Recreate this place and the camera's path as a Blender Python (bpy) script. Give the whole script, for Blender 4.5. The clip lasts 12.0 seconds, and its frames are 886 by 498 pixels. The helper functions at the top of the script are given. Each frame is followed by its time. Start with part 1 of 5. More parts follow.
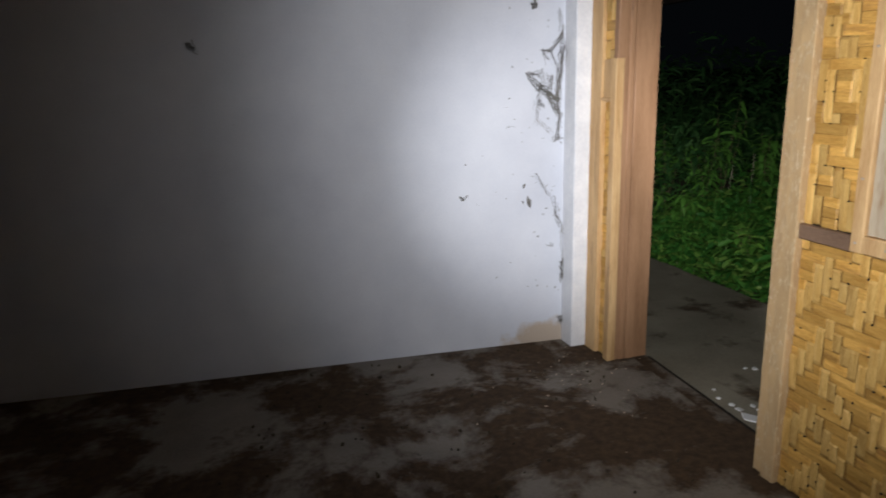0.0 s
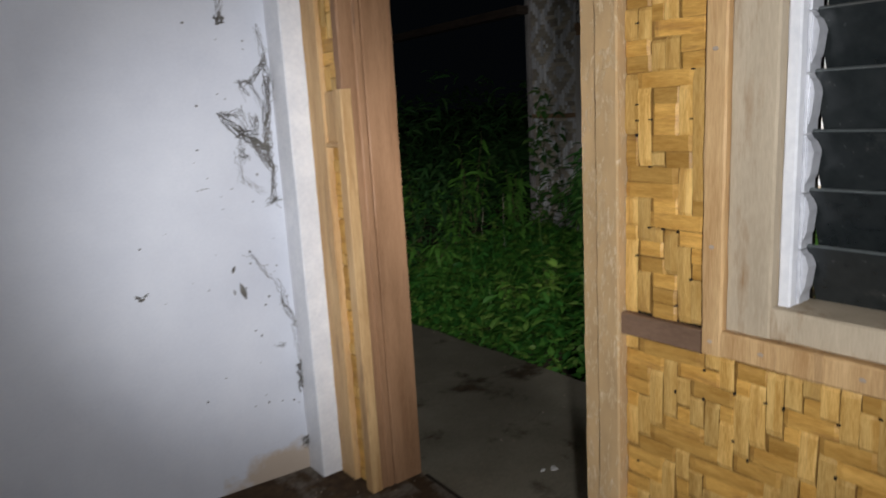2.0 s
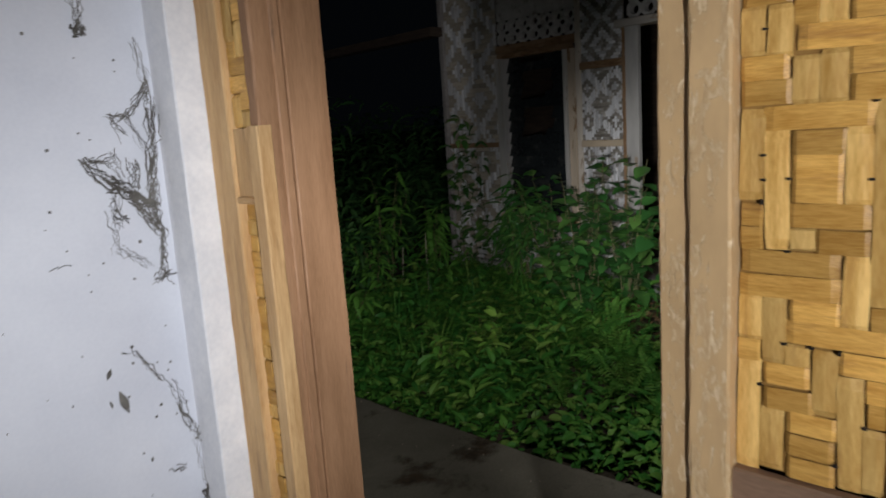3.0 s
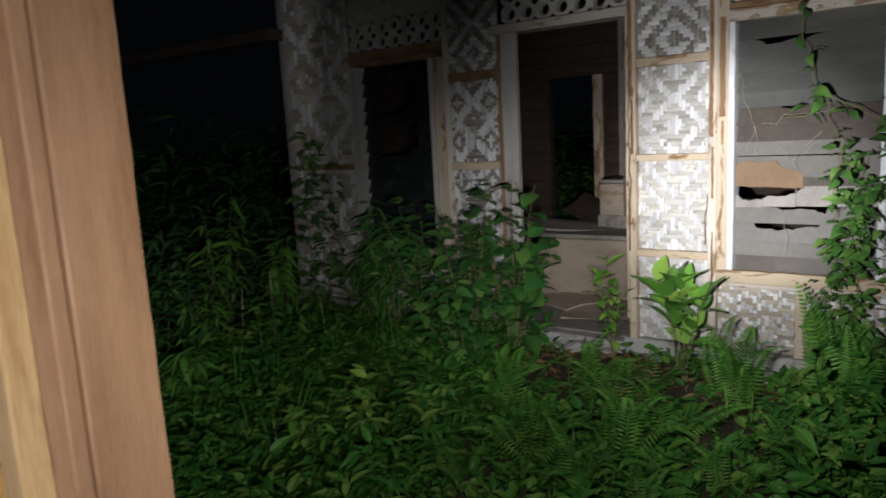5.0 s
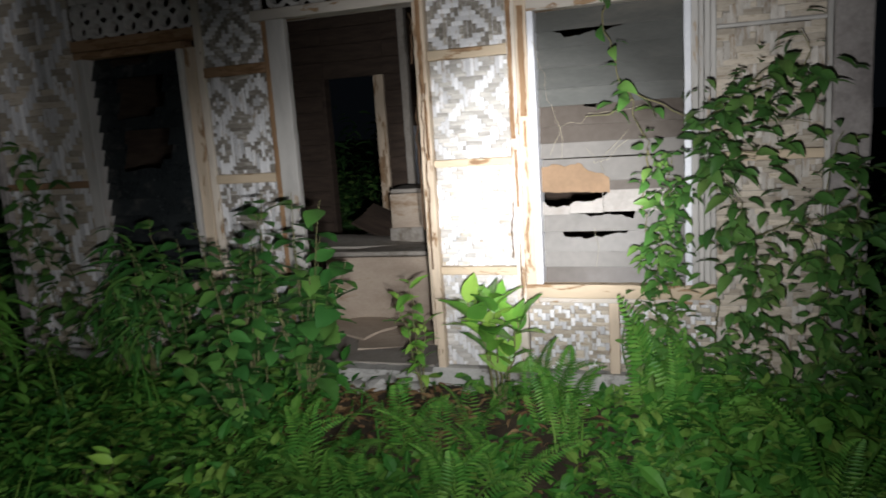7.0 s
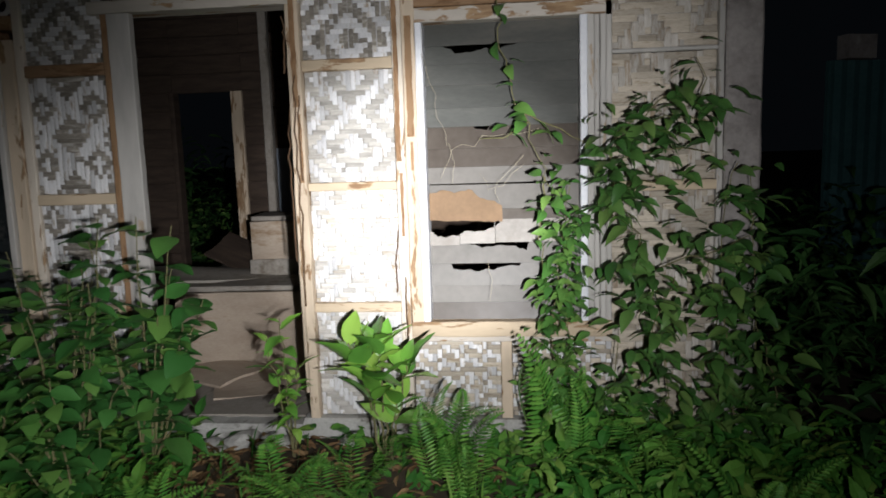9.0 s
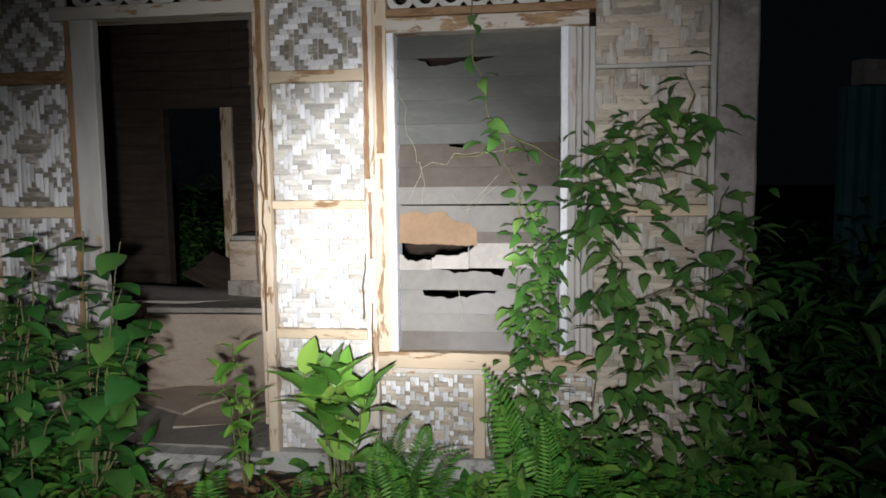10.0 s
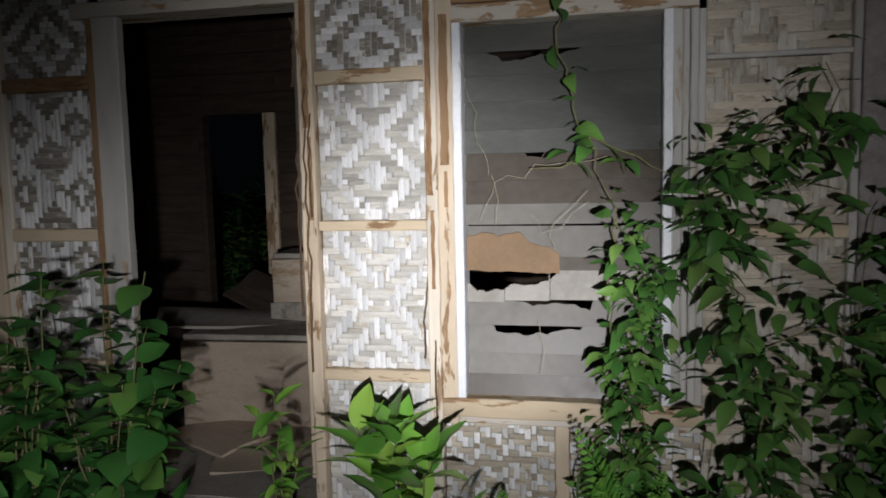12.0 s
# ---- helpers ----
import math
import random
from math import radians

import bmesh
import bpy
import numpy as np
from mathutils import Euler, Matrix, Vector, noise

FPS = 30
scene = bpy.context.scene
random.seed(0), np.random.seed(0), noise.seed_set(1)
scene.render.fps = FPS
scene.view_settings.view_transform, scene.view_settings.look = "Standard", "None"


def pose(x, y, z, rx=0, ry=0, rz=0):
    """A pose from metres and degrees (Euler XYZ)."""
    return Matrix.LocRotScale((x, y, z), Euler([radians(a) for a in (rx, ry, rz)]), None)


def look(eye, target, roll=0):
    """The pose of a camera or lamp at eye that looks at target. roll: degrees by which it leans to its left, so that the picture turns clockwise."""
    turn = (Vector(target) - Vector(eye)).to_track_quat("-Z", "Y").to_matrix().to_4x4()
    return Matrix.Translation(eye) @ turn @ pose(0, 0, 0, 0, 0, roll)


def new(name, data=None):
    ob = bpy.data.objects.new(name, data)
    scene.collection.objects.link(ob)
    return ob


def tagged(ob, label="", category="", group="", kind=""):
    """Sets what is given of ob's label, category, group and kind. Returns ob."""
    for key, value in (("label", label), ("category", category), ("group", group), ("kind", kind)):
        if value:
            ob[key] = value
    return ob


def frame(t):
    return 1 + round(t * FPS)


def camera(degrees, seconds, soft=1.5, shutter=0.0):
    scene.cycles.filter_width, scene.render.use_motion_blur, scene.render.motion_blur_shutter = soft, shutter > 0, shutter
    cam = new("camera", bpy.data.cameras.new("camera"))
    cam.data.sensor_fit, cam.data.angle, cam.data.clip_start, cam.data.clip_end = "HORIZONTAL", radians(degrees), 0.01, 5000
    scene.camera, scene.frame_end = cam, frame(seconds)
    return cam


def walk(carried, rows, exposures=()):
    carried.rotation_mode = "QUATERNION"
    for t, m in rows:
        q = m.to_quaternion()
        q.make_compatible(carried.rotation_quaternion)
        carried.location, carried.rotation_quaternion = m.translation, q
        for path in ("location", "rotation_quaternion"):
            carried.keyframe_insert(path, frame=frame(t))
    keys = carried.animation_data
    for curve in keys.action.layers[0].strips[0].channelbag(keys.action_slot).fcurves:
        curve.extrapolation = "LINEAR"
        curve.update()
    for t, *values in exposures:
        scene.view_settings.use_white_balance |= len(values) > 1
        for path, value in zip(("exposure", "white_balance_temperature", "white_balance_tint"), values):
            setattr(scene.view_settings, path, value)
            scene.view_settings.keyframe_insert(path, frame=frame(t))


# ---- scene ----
cam = camera(64.3, 12.0, 1.7, 0.4)
PATH = [
    (0, (0.468, 0.324, 1.577), (0.835, 2.227, 1.082), -1.6),
    (0.5, (0.562, 0.476, 1.556), (1.150, 2.321, 1.056), -1.4),
    (1, (0.661, 0.653, 1.486), (1.512, 2.396, 0.999), -3.4),
    (1.5, (0.773, 0.929, 1.462), (1.666, 2.667, 1.037), -3.8),
    (2, (0.955, 1.275, 1.532), (1.968, 2.952, 1.129), -3.3),
    (2.5, (1.045, 1.534, 1.549), (2.195, 3.128, 1.182), -1.8),
    (2.8, (1.134, 1.795, 1.561), (2.336, 3.352, 1.197), -2.7),
    (3, (1.163, 1.933, 1.582), (2.426, 3.444, 1.228), -3.8),
    (3.2, (1.195, 2.023, 1.583), (2.494, 3.503, 1.232), -3.7),
    (4.8, (1.580, 2.555, 1.586), (3.117, 3.790, 1.253), -3.0),
    (5, (1.626, 2.633, 1.581), (3.212, 3.806, 1.253), -3.1),
    (5.5, (1.726, 2.796, 1.588), (3.453, 3.747, 1.253), -3.6),
    (6, (1.849, 2.879, 1.575), (3.635, 3.712, 1.234), -3.7),
    (6.5, (2.044, 2.946, 1.569), (3.869, 3.693, 1.234), -3.9),
    (7, (2.163, 2.965, 1.555), (4.031, 3.594, 1.215), -3.8),
    (7.2, (2.225, 2.966, 1.536), (4.114, 3.529, 1.200), -3.6),
    (8.8, (2.407, 3.193, 1.509), (4.374, 3.424, 1.231), -1.9),
    (9, (2.462, 3.184, 1.506), (4.432, 3.399, 1.238), -1.8),
    (9.5, (2.599, 3.051, 1.481), (4.570, 3.310, 1.269), -0.5),
    (10, (2.682, 3.002, 1.471), (4.654, 3.276, 1.278), -0.6),
    (10.5, (2.772, 3.060, 1.465), (4.747, 3.330, 1.305), -0.1),
    (11, (2.931, 3.185, 1.522), (4.903, 3.473, 1.349), -0.6),
    (11.5, (3.012, 3.212, 1.520), (4.982, 3.503, 1.334), -0.9),
    (12, (3.098, 3.168, 1.524), (5.050, 3.564, 1.335), -1.2),
]
EXPOSURE = [(0.0, -0.05), (0.6, -0.42), (1.2, -0.42), (2.0, -0.38), (3.2, -0.46), (4.8, -0.60), (5.5, -0.20), (6.2, 0.0), (7.2, 0.10), (8.8, 0.0), (10.0, -0.10), (11.0, -0.30), (11.5, -0.50), (12.0, -0.80)]
walk(cam, [(t, look(eye, target, roll)) for t, eye, target, roll in PATH], EXPOSURE)

# ---- world, torch light, exposure ----
world = bpy.data.worlds.new("night")
scene.world = world
world.use_nodes = True
world.node_tree.nodes["Background"].inputs[0].default_value = (0.35, 0.45, 0.6, 1)
world.node_tree.nodes["Background"].inputs[1].default_value = 0.004
scene.view_settings.exposure = 0.0


def torch(eye, target, flood, core, wide=110, narrow=34, tint=(0.96, 0.97, 1.0)):
    """One hand torch: a wide weak cone and a narrow strong one from the same lens."""
    for watts, cone, mix in [(w, c, 1.0) for w, c in ((flood, wide), (core, narrow)) if w]:
        lamp = bpy.data.lights.new("torch", "SPOT")
        lamp.energy, lamp.color = watts, tint
        lamp.spot_size, lamp.spot_blend, lamp.shadow_soft_size = radians(cone), mix, 0.025
        new("torch_light", lamp).matrix_world = look(eye, target)


torch((0.80, 0.95, 1.52), (2.12, 3.10, 1.42), 185, 0, 96, 40)
torch((0.72, 0.80, 1.52), (1.55, 4.00, 1.00), 38, 0, 88, 32)
torch((0.80, 0.95, 1.52), (1.92, 4.02, 1.10), 0, 280, 60, 40)
torch((1.45, 2.20, 1.50), (4.60, 5.85, 0.95), 115, 0, 45, 34)
torch((1.70, 2.60, 1.45), (5.15, 4.86, 0.80), 0, 220, 70, 30)
torch((2.45, 3.00, 1.42), (5.46, 3.58, 1.26), 185, 740, 62, 29)
torch((2.45, 3.00, 1.42), (4.55, 3.85, 0.25), 75, 0, 72, 31)
torch((2.45, 3.00, 1.42), (5.20, 2.90, 1.15), 64, 0, 84, 31)


# ---- materials ----
def ramp(nt, fac, stops):
    n = nt.nodes.new("ShaderNodeValToRGB")
    n.color_ramp.elements[0].position, n.color_ramp.elements[0].color = stops[0][0], (*stops[0][1], 1)
    n.color_ramp.elements[1].position, n.color_ramp.elements[1].color = stops[-1][0], (*stops[-1][1], 1)
    for p, c in stops[1:-1]:
        n.color_ramp.elements.new(p).color = (*c, 1)
    nt.links.new(fac, n.inputs[0])
    return n.outputs[0]


def noise_tex(nt, vec, scale, detail=5, rough=0.6, distort=0.0):
    n = nt.nodes.new("ShaderNodeTexNoise")
    n.inputs["Scale"].default_value, n.inputs["Detail"].default_value = scale, detail
    n.inputs["Roughness"].default_value, n.inputs["Distortion"].default_value = rough, distort
    nt.links.new(vec, n.inputs["Vector"])
    return n.outputs["Fac"]


def mixc(nt, fac, a, b, mode="MIX"):
    n = nt.nodes.new("ShaderNodeMix")
    n.data_type, n.blend_type = "RGBA", mode
    for sock, v in ((n.inputs[0], fac), (n.inputs[6], a), (n.inputs[7], b)):
        if hasattr(v, "links"):
            nt.links.new(v, sock)
        elif isinstance(v, tuple):
            sock.default_value = (*v, 1)
        else:
            sock.default_value = v
    return n.outputs[2]


def maths(nt, op, a, b=0.0):
    n = nt.nodes.new("ShaderNodeMath")
    n.operation = op
    for sock, v in ((n.inputs[0], a), (n.inputs[1], b)):
        if hasattr(v, "links"):
            nt.links.new(v, sock)
        else:
            sock.default_value = v
    return n.outputs[0]


def base_mat(name, stretch=(1, 1, 1), jitter=True):
    m = bpy.data.materials.new(name)
    m.use_nodes = True
    nt = m.node_tree
    b = nt.nodes["Principled BSDF"]
    tc = nt.nodes.new("ShaderNodeTexCoord")
    mp = nt.nodes.new("ShaderNodeMapping")
    mp.inputs["Scale"].default_value = stretch
    nt.links.new(tc.outputs["Object"], mp.inputs["Vector"])
    info = nt.nodes.new("ShaderNodeObjectInfo")
    if jitter:
        off = maths(nt, "MULTIPLY", info.outputs["Random"], 37.0)
        nt.links.new(off, mp.inputs["Location"])
    return m, nt, b, mp.outputs[0], info.outputs["Random"], tc.outputs["Object"]


def add_bump(nt, b, height, strength, dist=0.01):
    n = nt.nodes.new("ShaderNodeBump")
    n.inputs["Strength"].default_value, n.inputs["Distance"].default_value = strength, dist
    nt.links.new(height, n.inputs["Height"])
    nt.links.new(n.outputs[0], b.inputs["Normal"])


def plain(name, c1, c2, rough=0.8, scale=6, fine=70, bump=0.25, stretch=(1, 1, 1), metal=0.0, dirt=None, dirt_scale=2.5, dirt_at=0.55, vary=0.0, spec=0.3):
    """Two tones by coarse and fine noise, an optional dirt blotch, and a tone of its own for each object."""
    m, nt, b, vec, rnd, _ = base_mat(name, stretch)
    big, small = noise_tex(nt, vec, scale), noise_tex(nt, vec, fine, 3)
    f = maths(nt, "ADD", maths(nt, "MULTIPLY", big, 0.65), maths(nt, "MULTIPLY", small, 0.35))
    col = ramp(nt, f, [(0.36, c1), (0.64, c2)])
    if dirt:
        d = ramp(nt, noise_tex(nt, vec, dirt_scale, 8, 0.7), [(dirt_at - 0.06, (0, 0, 0)), (dirt_at + 0.06, (1, 1, 1))])
        col = mixc(nt, d, col, dirt)
    if vary:
        v = maths(nt, "ADD", maths(nt, "MULTIPLY", rnd, vary), 1 - vary / 2)
        comb = nt.nodes.new("ShaderNodeCombineColor")
        for k in range(3):
            nt.links.new(v, comb.inputs[k])
        col = mixc(nt, 1.0, col, comb.outputs[0], "MULTIPLY")
    nt.links.new(col, b.inputs["Base Color"])
    r = maths(nt, "ADD", maths(nt, "MULTIPLY", small, 0.25), rough - 0.12)
    nt.links.new(r, b.inputs["Roughness"])
    b.inputs["Metallic"].default_value = metal
    b.inputs["Specular IOR Level"].default_value = spec
    add_bump(nt, b, f, bump, 0.006)
    return m


def peeling(name, paint, wood, wood2, amount=0.5, rough=0.75, scale=4.0, along=(1, 1, 0.22)):
    """Old paint flaking off bare wood in upright streaks."""
    m, nt, b, vec, rnd, raw = base_mat(name, along)
    mask = noise_tex(nt, vec, scale * 4, 6, 0.65, 0.4)
    chip = ramp(nt, mask, [(amount - 0.015, (0, 0, 0)), (amount + 0.015, (1, 1, 1))])
    grain = noise_tex(nt, vec, 60, 4)
    bare = ramp(nt, grain, [(0.35, wood), (0.65, wood2)])
    dirt = noise_tex(nt, vec, 9, 6)
    coat = ramp(nt, dirt, [(0.3, tuple(c * 0.72 for c in paint)), (0.6, paint)])
    nt.links.new(mixc(nt, chip, coat, bare), b.inputs["Base Color"])
    b.inputs["Roughness"].default_value = rough
    b.inputs["Specular IOR Level"].default_value = 0.25
    h = maths(nt, "ADD", maths(nt, "MULTIPLY", chip, -0.6), maths(nt, "MULTIPLY", grain, 0.4))
    add_bump(nt, b, h, 0.5, 0.004)
    return m


def leafy(name, tones, rough=0.45, spec=0.35, vary_by="island"):
    m, nt, b, vec, rnd, _ = base_mat(name)
    if vary_by == "island":
        g = nt.nodes.new("ShaderNodeNewGeometry")
        rnd = g.outputs["Random Per Island"]
    f = maths(nt, "ADD", maths(nt, "MULTIPLY", rnd, 0.8), maths(nt, "MULTIPLY", noise_tex(nt, vec, 45, 3), 0.2))
    n = len(tones)
    nt.links.new(ramp(nt, f, [(k / (n - 1), c) for k, c in enumerate(tones)]), b.inputs["Base Color"])
    b.inputs["Roughness"].default_value = rough
    b.inputs["Specular IOR Level"].default_value = spec
    b.inputs["Transmission Weight"].default_value = 0.0
    add_bump(nt, b, noise_tex(nt, vec, 120, 2), 0.2, 0.002)
    return m


def white_wall():
    m, nt, b, vec, rnd, raw = base_mat("white_plaster", jitter=False)
    big, small = noise_tex(nt, vec, 1.6, 6), noise_tex(nt, vec, 90, 3)
    col = ramp(nt, maths(nt, "ADD", maths(nt, "MULTIPLY", big, 0.8), maths(nt, "MULTIPLY", small, 0.2)), [(0.3, (0.52, 0.54, 0.61)), (0.65, (0.66, 0.68, 0.74))])
    sep = nt.nodes.new("ShaderNodeSeparateXYZ")
    nt.links.new(raw, sep.inputs[0])
    # damp stain by the floor near the corner
    dx = maths(nt, "MULTIPLY", maths(nt, "SUBTRACT", sep.outputs[0], -0.10), 2.3)
    dz = maths(nt, "MULTIPLY", sep.outputs[2], 4.6)
    d = maths(nt, "ADD", maths(nt, "POWER", maths(nt, "ABSOLUTE", dx), 2.0), maths(nt, "POWER", maths(nt, "ABSOLUTE", dz), 2.0))
    d = maths(nt, "ADD", d, maths(nt, "MULTIPLY", noise_tex(nt, vec, 9, 6), 1.1))
    stain = ramp(nt, d, [(0.75, (1, 1, 1)), (1.0, (0, 0, 0))])
    col = mixc(nt, maths(nt, "MULTIPLY", stain, 0.65), col, (0.42, 0.28, 0.13))
    # specks of mould
    sp = ramp(nt, noise_tex(nt, vec, 26, 2, 0.4), [(0.80, (0, 0, 0)), (0.815, (1, 1, 1))])
    col = mixc(nt, maths(nt, "MULTIPLY", sp, 0.75), col, (0.12, 0.11, 0.10))
    nt.links.new(col, b.inputs["Base Color"])
    b.inputs["Roughness"].default_value = 0.6
    b.inputs["Specular IOR Level"].default_value = 0.25
    add_bump(nt, b, maths(nt, "ADD", big, maths(nt, "MULTIPLY", small, 0.2)), 0.12, 0.01)
    return m


def dirty_concrete(name, c1, c2, soil, soil_at, scale, rough=0.75, soft=0.05):
    m, nt, b, vec, rnd, raw = base_mat(name, jitter=False)
    big, small = noise_tex(nt, vec, 3, 6), noise_tex(nt, vec, 80, 4)
    col = ramp(nt, maths(nt, "ADD", maths(nt, "MULTIPLY", big, 0.6), maths(nt, "MULTIPLY", small, 0.4)), [(0.35, c1), (0.62, c2)])
    sm = noise_tex(nt, vec, scale, 8, 0.68, 0.25)
    soil_mask = ramp(nt, sm, [(soil_at - soft, (0, 0, 0)), (soil_at + soft, (1, 1, 1))])
    dark = ramp(nt, noise_tex(nt, vec, 22, 6, 0.7), [(0.35, tuple(c * 0.4 for c in soil)), (0.65, soil)])
    col = mixc(nt, soil_mask, col, dark)
    nt.links.new(col, b.inputs["Base Color"])
    nt.links.new(ramp(nt, soil_mask, [(0, (rough - 0.2,) * 3), (1, (0.9,) * 3)]), b.inputs["Roughness"])
    b.inputs["Specular IOR Level"].default_value = 0.3
    add_bump(nt, b, maths(nt, "ADD", maths(nt, "MULTIPLY", soil_mask, 0.6), maths(nt, "MULTIPLY", small, 0.5)), 0.45, 0.008)
    return m


WHITE = white_wall()
POST_WHITE = plain("chalky_white_paint", (0.66, 0.67, 0.71), (0.82, 0.82, 0.84), 0.6, 7, 60, 0.15)
ROOM_FLOOR = dirty_concrete("stained_concrete", (0.115, 0.098, 0.08), (0.20, 0.178, 0.15), (0.075, 0.045, 0.022), 0.48, 1.6, 0.72, 0.042)
SLAB = dirty_concrete("mossy_concrete", (0.165, 0.145, 0.108), (0.26, 0.235, 0.18), (0.10, 0.07, 0.042), 0.60, 2.2)
CURB = dirty_concrete("pale_concrete", (0.30, 0.29, 0.27), (0.50, 0.49, 0.46), (0.12, 0.10, 0.07), 0.60, 7)
SOIL = plain("leaf_litter_soil", (0.025, 0.020, 0.013), (0.075, 0.058, 0.036), 0.95, 5, 60, 0.8)
CEIL = plain("grimy_ceiling_board", (0.35, 0.35, 0.34), (0.5, 0.5, 0.48), 0.85, 2, 40, 0.1)
DARK = plain("near_black_backing", (0.010, 0.008, 0.006), (0.03, 0.022, 0.015), 0.95)
BROWN_JAMB = plain("brown_varnished_board", (0.22, 0.115, 0.058), (0.38, 0.215, 0.118), 0.55, 3, 60, 0.3, (6, 6, 0.5), dirt=(0.15, 0.085, 0.05), dirt_scale=3, dirt_at=0.66)
RAW_WOOD = plain("honey_wood_strip", (0.42, 0.24, 0.10), (0.66, 0.44, 0.22), 0.55, 4, 50, 0.3, (7, 7, 0.6), dirt=(0.26, 0.15, 0.07), dirt_scale=2.5, dirt_at=0.62)
SCRUFFY = peeling("scuffed_varnish_board", (0.58, 0.39, 0.20), (0.80, 0.66, 0.44), (0.50, 0.34, 0.18), 0.56, scale=15.0, along=(1, 1, 0.35))
GREY_BOARD = plain("weathered_grey_plywood", (0.40, 0.325, 0.23), (0.54, 0.45, 0.33), 0.8, 3, 60, 0.25, (4, 4, 0.7), dirt=(0.30, 0.19, 0.10), dirt_scale=2, dirt_at=0.6)
BAND = plain("purple_brown_batten", (0.14, 0.085, 0.055), (0.25, 0.155, 0.10), 0.6, 3, 50, 0.3, (1, 5, 5))
BAMBOO_V = plain("varnished_bamboo_upright", (0.47, 0.255, 0.06), (0.74, 0.48, 0.165), 0.42, 5, 40, 0.35, (9, 9, 1.2), dirt=(0.40, 0.21, 0.06), dirt_scale=3, dirt_at=0.64, vary=0.42, spec=0.4)
BAMBOO_BACK = plain("amber_bamboo_backing", (0.20, 0.10, 0.025), (0.36, 0.20, 0.055), 0.6, 5, 40, 0.2)
BAMBOO_H = plain("varnished_bamboo_level", (0.43, 0.215, 0.042), (0.68, 0.395, 0.105), 0.42, 5, 40, 0.35, (1.2, 9, 9), dirt=(0.33, 0.16, 0.045), dirt_scale=3, dirt_at=0.62, vary=0.55, spec=0.4)
WEAVE_V = plain("whitewashed_bamboo_upright", (0.56, 0.55, 0.55), (0.78, 0.775, 0.78), 0.75, 9, 60, 0.3, (5, 5, 1), dirt=(0.33, 0.26, 0.18), dirt_scale=9, dirt_at=0.60, vary=0.5)
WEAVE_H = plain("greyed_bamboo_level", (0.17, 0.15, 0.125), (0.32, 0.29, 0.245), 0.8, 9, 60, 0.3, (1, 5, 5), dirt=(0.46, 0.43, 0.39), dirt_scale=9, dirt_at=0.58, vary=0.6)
WEAVE_M = plain("dull_bamboo_level", (0.33, 0.31, 0.28), (0.50, 0.475, 0.43), 0.8, 9, 60, 0.3, (1, 5, 5), dirt=(0.52, 0.49, 0.45), dirt_scale=9, dirt_at=0.58, vary=0.6)
WEAVE_O = plain("weathered_bamboo_level", (0.36, 0.305, 0.235), (0.55, 0.49, 0.405), 0.8, 9, 60, 0.3, (1, 5, 5), dirt=(0.28, 0.22, 0.15), dirt_scale=9, dirt_at=0.6, vary=0.6)
WEAVE_B = plain("bleached_bamboo_level", (0.46, 0.43, 0.39), (0.66, 0.63, 0.59), 0.8, 9, 60, 0.3, (1, 5, 5), dirt=(0.44, 0.36, 0.24), dirt_scale=4, dirt_at=0.60, vary=0.45)
WEAVE_P = plain("brown_greyed_bamboo_upright", (0.40, 0.36, 0.31), (0.58, 0.545, 0.495), 0.8, 9, 60, 0.3, (5, 5, 1), dirt=(0.30, 0.23, 0.16), dirt_scale=6, dirt_at=0.57, vary=0.4)
PEEL = peeling("peeling_cream_paint", (0.70, 0.62, 0.52), (0.20, 0.125, 0.07), (0.38, 0.26, 0.155), 0.585)
PEEL_TAN = peeling("peeling_tan_paint", (0.66, 0.535, 0.40), (0.20, 0.12, 0.065), (0.36, 0.235, 0.135), 0.575)
RAIL_PEEL = peeling("peeling_cream_rail", (0.60, 0.54, 0.47), (0.24, 0.145, 0.08), (0.40, 0.27, 0.155), 0.55, along=(0.2, 1, 1))
RAIL_BROWN = peeling("bare_brown_rail", (0.34, 0.21, 0.12), (0.18, 0.10, 0.05), (0.30, 0.18, 0.095), 0.52, along=(0.2, 1, 1))
RAIL_TAN = peeling("peeling_tan_rail", (0.62, 0.495, 0.35), (0.24, 0.145, 0.08), (0.40, 0.265, 0.15), 0.58, along=(0.2, 1, 1))
PEEL_BROWN = peeling("bare_brown_batten", (0.36, 0.22, 0.12), (0.20, 0.11, 0.055), (0.32, 0.19, 0.10), 0.52)
WHITE_JAMB = peeling("dirty_white_board", (0.52, 0.495, 0.46), (0.34, 0.27, 0.2), (0.45, 0.36, 0.27), 0.63)
TRAIL = plain("dry_mud_trail", (0.085, 0.05, 0.03), (0.15, 0.09, 0.05), 0.95, 20, 90, 0.5)
COLUMN = plain("mottled_grey_render", (0.20, 0.18, 0.17), (0.36, 0.33, 0.31), 0.85, 6, 45, 0.4, dirt=(0.46, 0.44, 0.42), dirt_scale=8, dirt_at=0.64)
RAIL_METAL = plain("dull_aluminium", (0.55, 0.56, 0.60), (0.75, 0.76, 0.80), 0.42, 12, 80, 0.15, metal=0.35)
GLASS_DARK = plain("dusty_dark_glass", (0.012, 0.015, 0.016), (0.028, 0.032, 0.033), 0.22, 3, 40, 0.05, dirt=(0.06, 0.06, 0.055), dirt_scale=5, dirt_at=0.62, spec=0.55)
